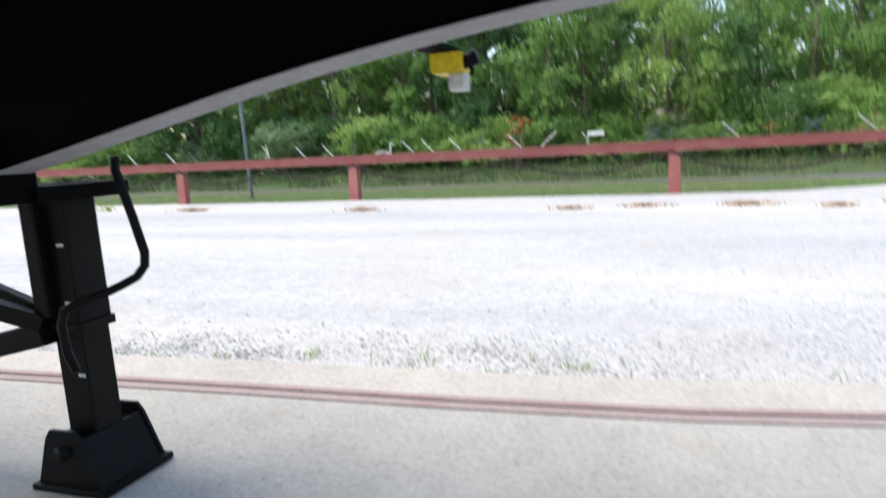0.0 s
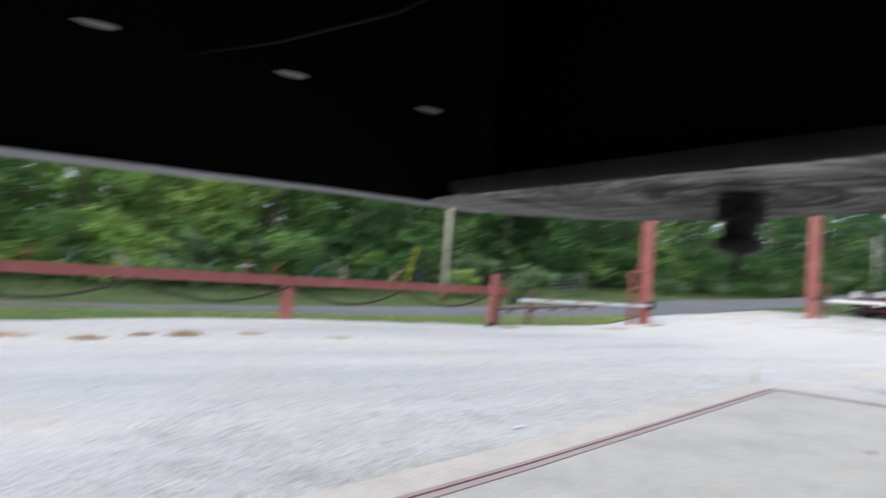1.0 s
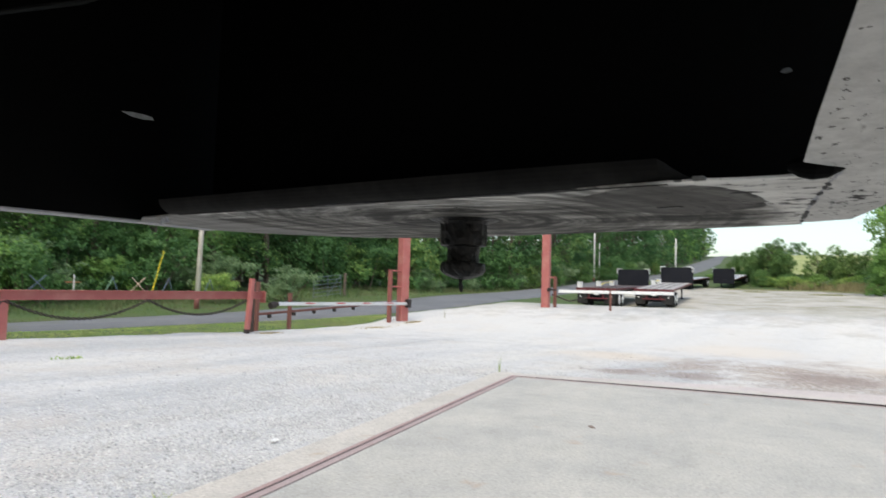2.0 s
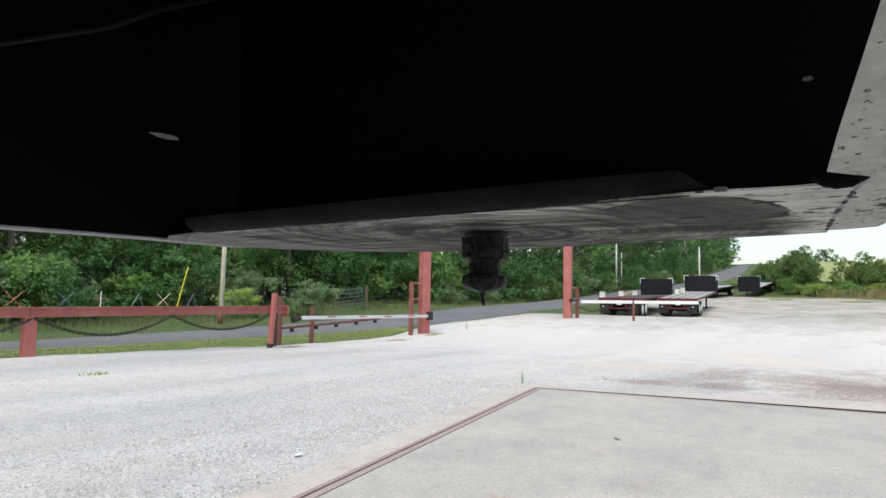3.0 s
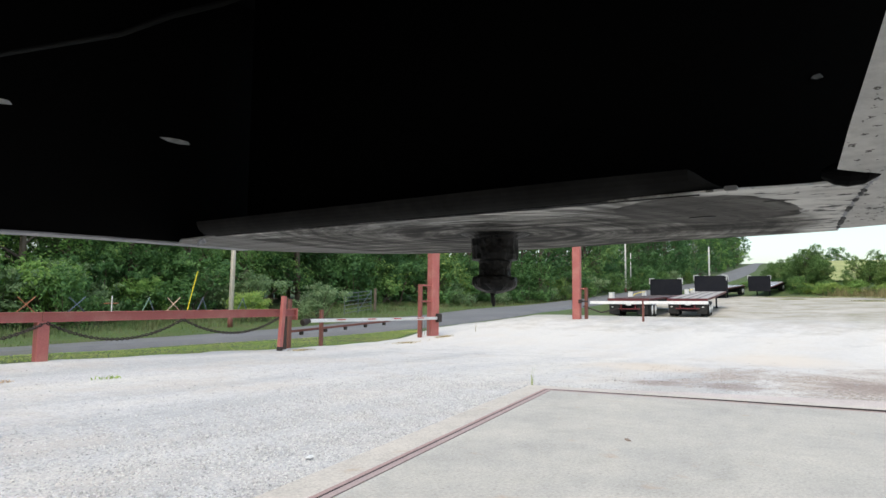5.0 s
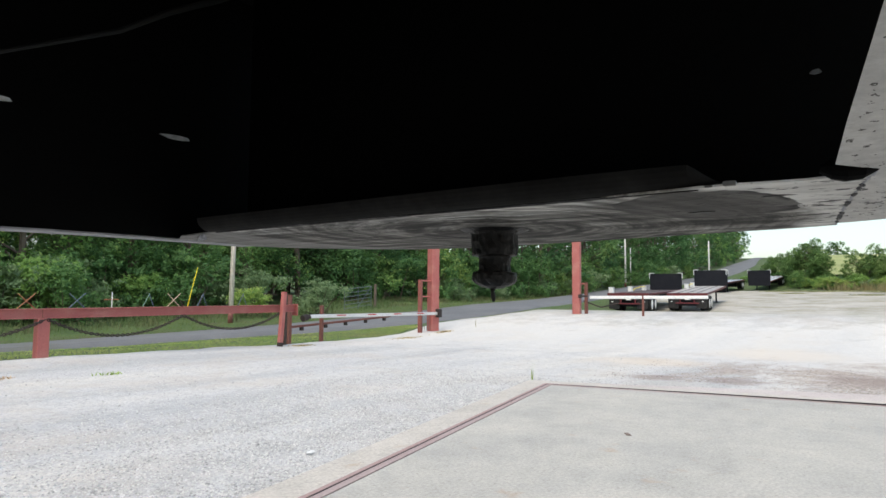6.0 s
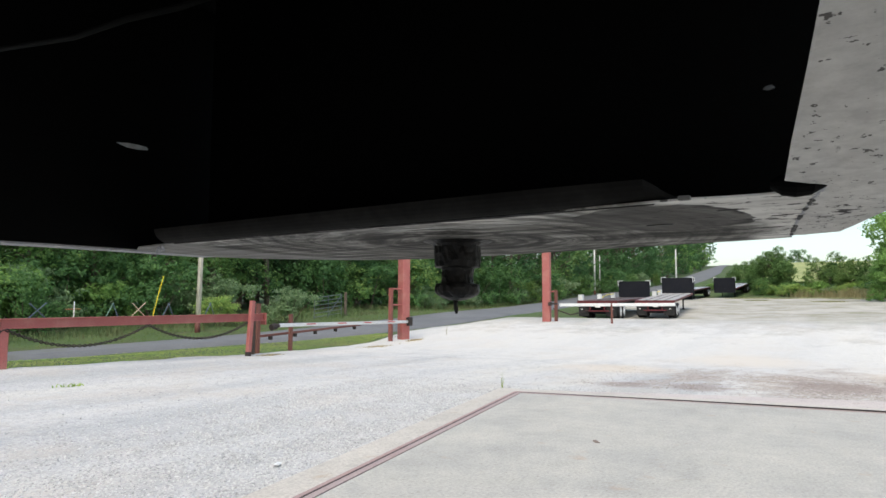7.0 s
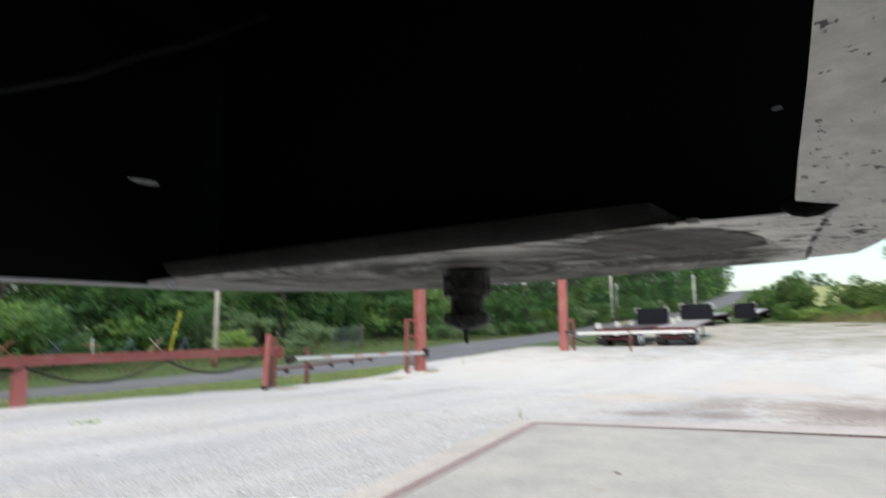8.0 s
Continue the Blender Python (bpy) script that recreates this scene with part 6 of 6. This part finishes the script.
while len(pts) < 9000:
    t = rg.random()
    x, y = 97.5 - 17 * t + rg.gauss(0, 0.9), 7.5 - 17 * t + rg.gauss(0, 0.9)
    if rough(x, y, 0.5) > -0.25 + 0.5 * rg.random() - 0.25:
        pts.append((x, y, ground_z(x, y)))
blades("dry_tall_grass", pts, 1.0, 0.035, DRY, "tall dry yellow grass at the yard's far edge", 0.18)
pts = []
for _ in range(40):
    t = rg.random()
    x = -4 + 6.5 * t
    k = np.interp(x, [p[0] for p in LEFT_EDGE], [p[1] for p in LEFT_EDGE])
    y = k + 0.42 + abs(rg.gauss(0, 0.13))
    n = rg.randint(2, 9)
    for _ in range(n):
        pts.append((x + rg.gauss(0, 0.025), y + rg.gauss(0, 0.025), -0.045))
blades("kerb_weeds", pts, 0.06, 0.003, GRASS, "sparse weeds sprouting along the edge of the pad", 0.6)

pts = []
for x, y, w in ((88, 12.5, 1.2), (87, 9.0, 0.9), (89, 5.5, 1.4), (86, 2.5, 0.8), (84, -1.0, 1.3), (82, -4.5, 1.0), (88.5, 0.5, 1.0), (80, 10.5, 0.6), (76, 3.5, 0.7), (73, -6.5, 0.8)):
    for _ in range(int(900 * w)):
        px, py = x + rg.gauss(0, w * 0.5), y + rg.gauss(0, w * 0.9)
        pts.append((px, py, land(px, py) - 0.02))
blades("yard_weeds", pts, 0.10, 0.03, make_leaf("yard_weed_blades", [(0.0, (0.24, 0.28, 0.11)), (0.6, (0.32, 0.33, 0.17)), (1.0, (0.42, 0.39, 0.24))]), "low weeds in patches over the far end of the yard", 0.8)
for x, y, r, mat, lab, hh in ((-9.0, 10.4, 0.42, STRAW, "flat tuft of dead brown weed on the gravel", 0.07), (-5.2, 9.95, 0.36, STRAW, "flat tuft of dead brown weed on the gravel", 0.08), (-1.73, 9.75, 0.30, STRAW, "flat tuft of dead brown weed on the gravel", 0.06),
                          (-0.70, 10.0, 0.40, STRAW, "flat tuft of dead brown weed on the gravel", 0.06), (0.62, 9.95, 0.46, STRAW, "flat tuft of dead brown weed on the gravel", 0.07), (1.70, 9.7, 0.28, STRAW, "flat tuft of dead brown weed on the gravel", 0.05),
                          (3.04, 10.05, 0.3, STRAW, "flat tuft of dead brown weed on the gravel", 0.08), (2.45, 10.1, 0.15, STRAW, "flat tuft of dead brown weed on the gravel", 0.05), (4.1, 10.2, 0.25, STRAW, "flat tuft of dead brown weed on the gravel", 0.04), (5.47, 9.73, 0.3, TURF, "low green weed patch growing through the gravel", 0.03), (-11.5, 10.8, 0.4, GRASS, "low green weed patch growing through the gravel", 0.1),
                          (11.3, 12.0, 0.45, PALESTRAW, "sparse dry grass beside the fence's end post", 0.04), (18.0, 12.5, 0.5, PALESTRAW, "sparse dry grass beside the barrier gate", 0.05), (15.6, 12.2, 0.8, PALESTRAW, "sparse dry grass beside the barrier gate", 0.05), (19.6, 12.3, 0.06, DRY, "sparse dry grass beside the barrier gate", 0.35), (8.78, 4.52, 0.03, GRASS, "single thin weed stalk beside the pad's corner", 0.26)):
    q = []
    for _ in range(int(60 + 420 * r) if r > 0.1 and mat is STRAW else ((260 if mat is PALESTRAW else 34) if r > 0.1 else 7)):
        a, d = rg.uniform(0, 6.283), abs(rg.gauss(0, 0.42 * r))
        px, py = x + d * math.cos(a) * 1.25, y + d * math.sin(a) * 0.5
        q.append((px, py, land(px, py) - 0.04))
    ob = blades("weed_tuft", q, hh * ((1.0 if mat is STRAW else 0.8 if mat is PALESTRAW else 1.5) if r > 0.1 else 1.0), 0.011 if r > 0.1 else 0.004, mat, lab, 0.9 if r > 0.1 else 0.12)
    ob["category"] = "weed"


def stones(name, count, xr, yr, reach, size, mat, label, seed):
    """Angular chips, five-sided caps half sunk in the ground, thinning out with distance from the pad."""
    rng = np.random.default_rng(seed)
    ex, ey = [p[0] for p in LEFT_EDGE], [p[1] for p in LEFT_EDGE]
    n = count * 6
    x, y = rng.uniform(*xr, n), rng.uniform(*yr, n)
    e = np.interp(x, ex, ey) + 0.40
    far_edge = np.interp(y, [-4.2, 0.15, 1.96, 4.02], [9.5, 8.94, 8.67, 8.3]) + 0.36
    keep = ((x > far_edge) | (y > e + np.abs(rng.normal(size=n)) * 0.02)) & (rng.random(n) > np.maximum((y - e) / (reach[1] * np.interp(x, [-4.0, 0.0, 2.5], [0.15, 0.25, 1.0])), (x - 7.0) / reach[0]))
    x, y = x[keep][:count], y[keep][:count]
    n = len(x)
    z = np.array([gravel_z(a, b) for a, b in zip(x, y)]) - 0.002
    s = size * rng.uniform(0.45, 1.5, n)
    ang = rng.uniform(0, 6.283, (n, 1)) + np.linspace(0, 6.283, 6)[None, :5] + rng.uniform(-0.35, 0.35, (n, 5))
    rad = s[:, None] * rng.uniform(0.65, 1.15, (n, 5))
    flat = rng.uniform(0.6, 1.0, (n, 1))
    ring = np.stack([x[:, None] + np.cos(ang) * rad, y[:, None] + np.sin(ang) * rad * flat, z[:, None] + s[:, None] * rng.uniform(-0.1, 0.3, (n, 5))], 2)
    tip = np.stack([x + rng.normal(size=n) * s * 0.3, y + rng.normal(size=n) * s * 0.3, z + s * rng.uniform(0.5, 1.0, n)], 1)
    verts = np.concatenate([ring, tip[:, None, :]], 1).reshape(-1, 3)
    i = np.arange(n)[:, None] * 6
    faces = np.concatenate([i + np.array([[k, (k + 1) % 5, 5]]) for k in range(5)], 0)
    me = bpy.data.meshes.new(name)
    me.from_pydata(verts.tolist(), [], faces.tolist())
    me.materials.append(mat)
    return tagged(new(name, me), label, "gravel", kind="stuff")


def make_stone(name, stops):
    m, nt, b = material(name)
    geo = nt.nodes.new("ShaderNodeNewGeometry")
    r = ramp(nt, geo.outputs["Random Per Island"], stops)
    nt.links.new(r.outputs["Color"], b.inputs["Base Color"])
    b.inputs["Roughness"].default_value = 0.9
    return m


STONE = make_stone("limestone_chips", [(0.0, (0.27, 0.27, 0.268)), (0.35, (0.40, 0.40, 0.395)), (0.75, (0.48, 0.48, 0.47)), (1.0, (0.60, 0.595, 0.58))])
MUDSTONE = make_stone("muddy_chips", [(0.0, (0.11, 0.09, 0.08)), (0.4, (0.19, 0.16, 0.14)), (0.75, (0.33, 0.285, 0.25)), (1.0, (0.55, 0.51, 0.47))])
stones("gravel_stones", 64000, (-5.0, 9.5), (1.7, 7.0), (3.0, 3.6), 0.0098, STONE, "loose crushed limestone chips beside the pad", 9)
stones("gravel_stones", 8000, (-6.0, 16.0), (-3.5, 12.0), (9.0, 11.0), 0.012, STONE, "scattered coarse limestone chips on the yard", 12)
stones("muddy_stones", 5200, (9.9, 13.8), (-2.6, 4.2), (9.0, 12.0), 0.0085, MUDSTONE, "mud-caked stones churned up by the pad's end", 15)
bm = bmesh.new()
prism(bm, [(-0.022, 0), (0.022, 0), (0.015, 0.006), (-0.018, 0.005)], (3.62, 3.68, -0.020), (3.69, 3.71, -0.018))
chip = new("white_stone_chip", finish(bm, "white_stone_chip", WHITE))
tagged(chip, "flat white stone chip lying on the gravel", "stone")
bm = bmesh.new()
prism(bm, [(-0.022, 0), (0.022, 0), (0.010, 0.008), (-0.014, 0.006)], (5.62, 1.97, 0.0), (5.69, 2.02, 0.001))
leaf = new("fallen_leaf", finish(bm, "fallen_leaf", painted("dead_leaf", (0.2, 0.15, 0.125), (0.12, 0.09, 0.07), 0.85, scale=60.0)))
tagged(leaf, "curled brown dead leaf lying on the concrete pad", "leaf")
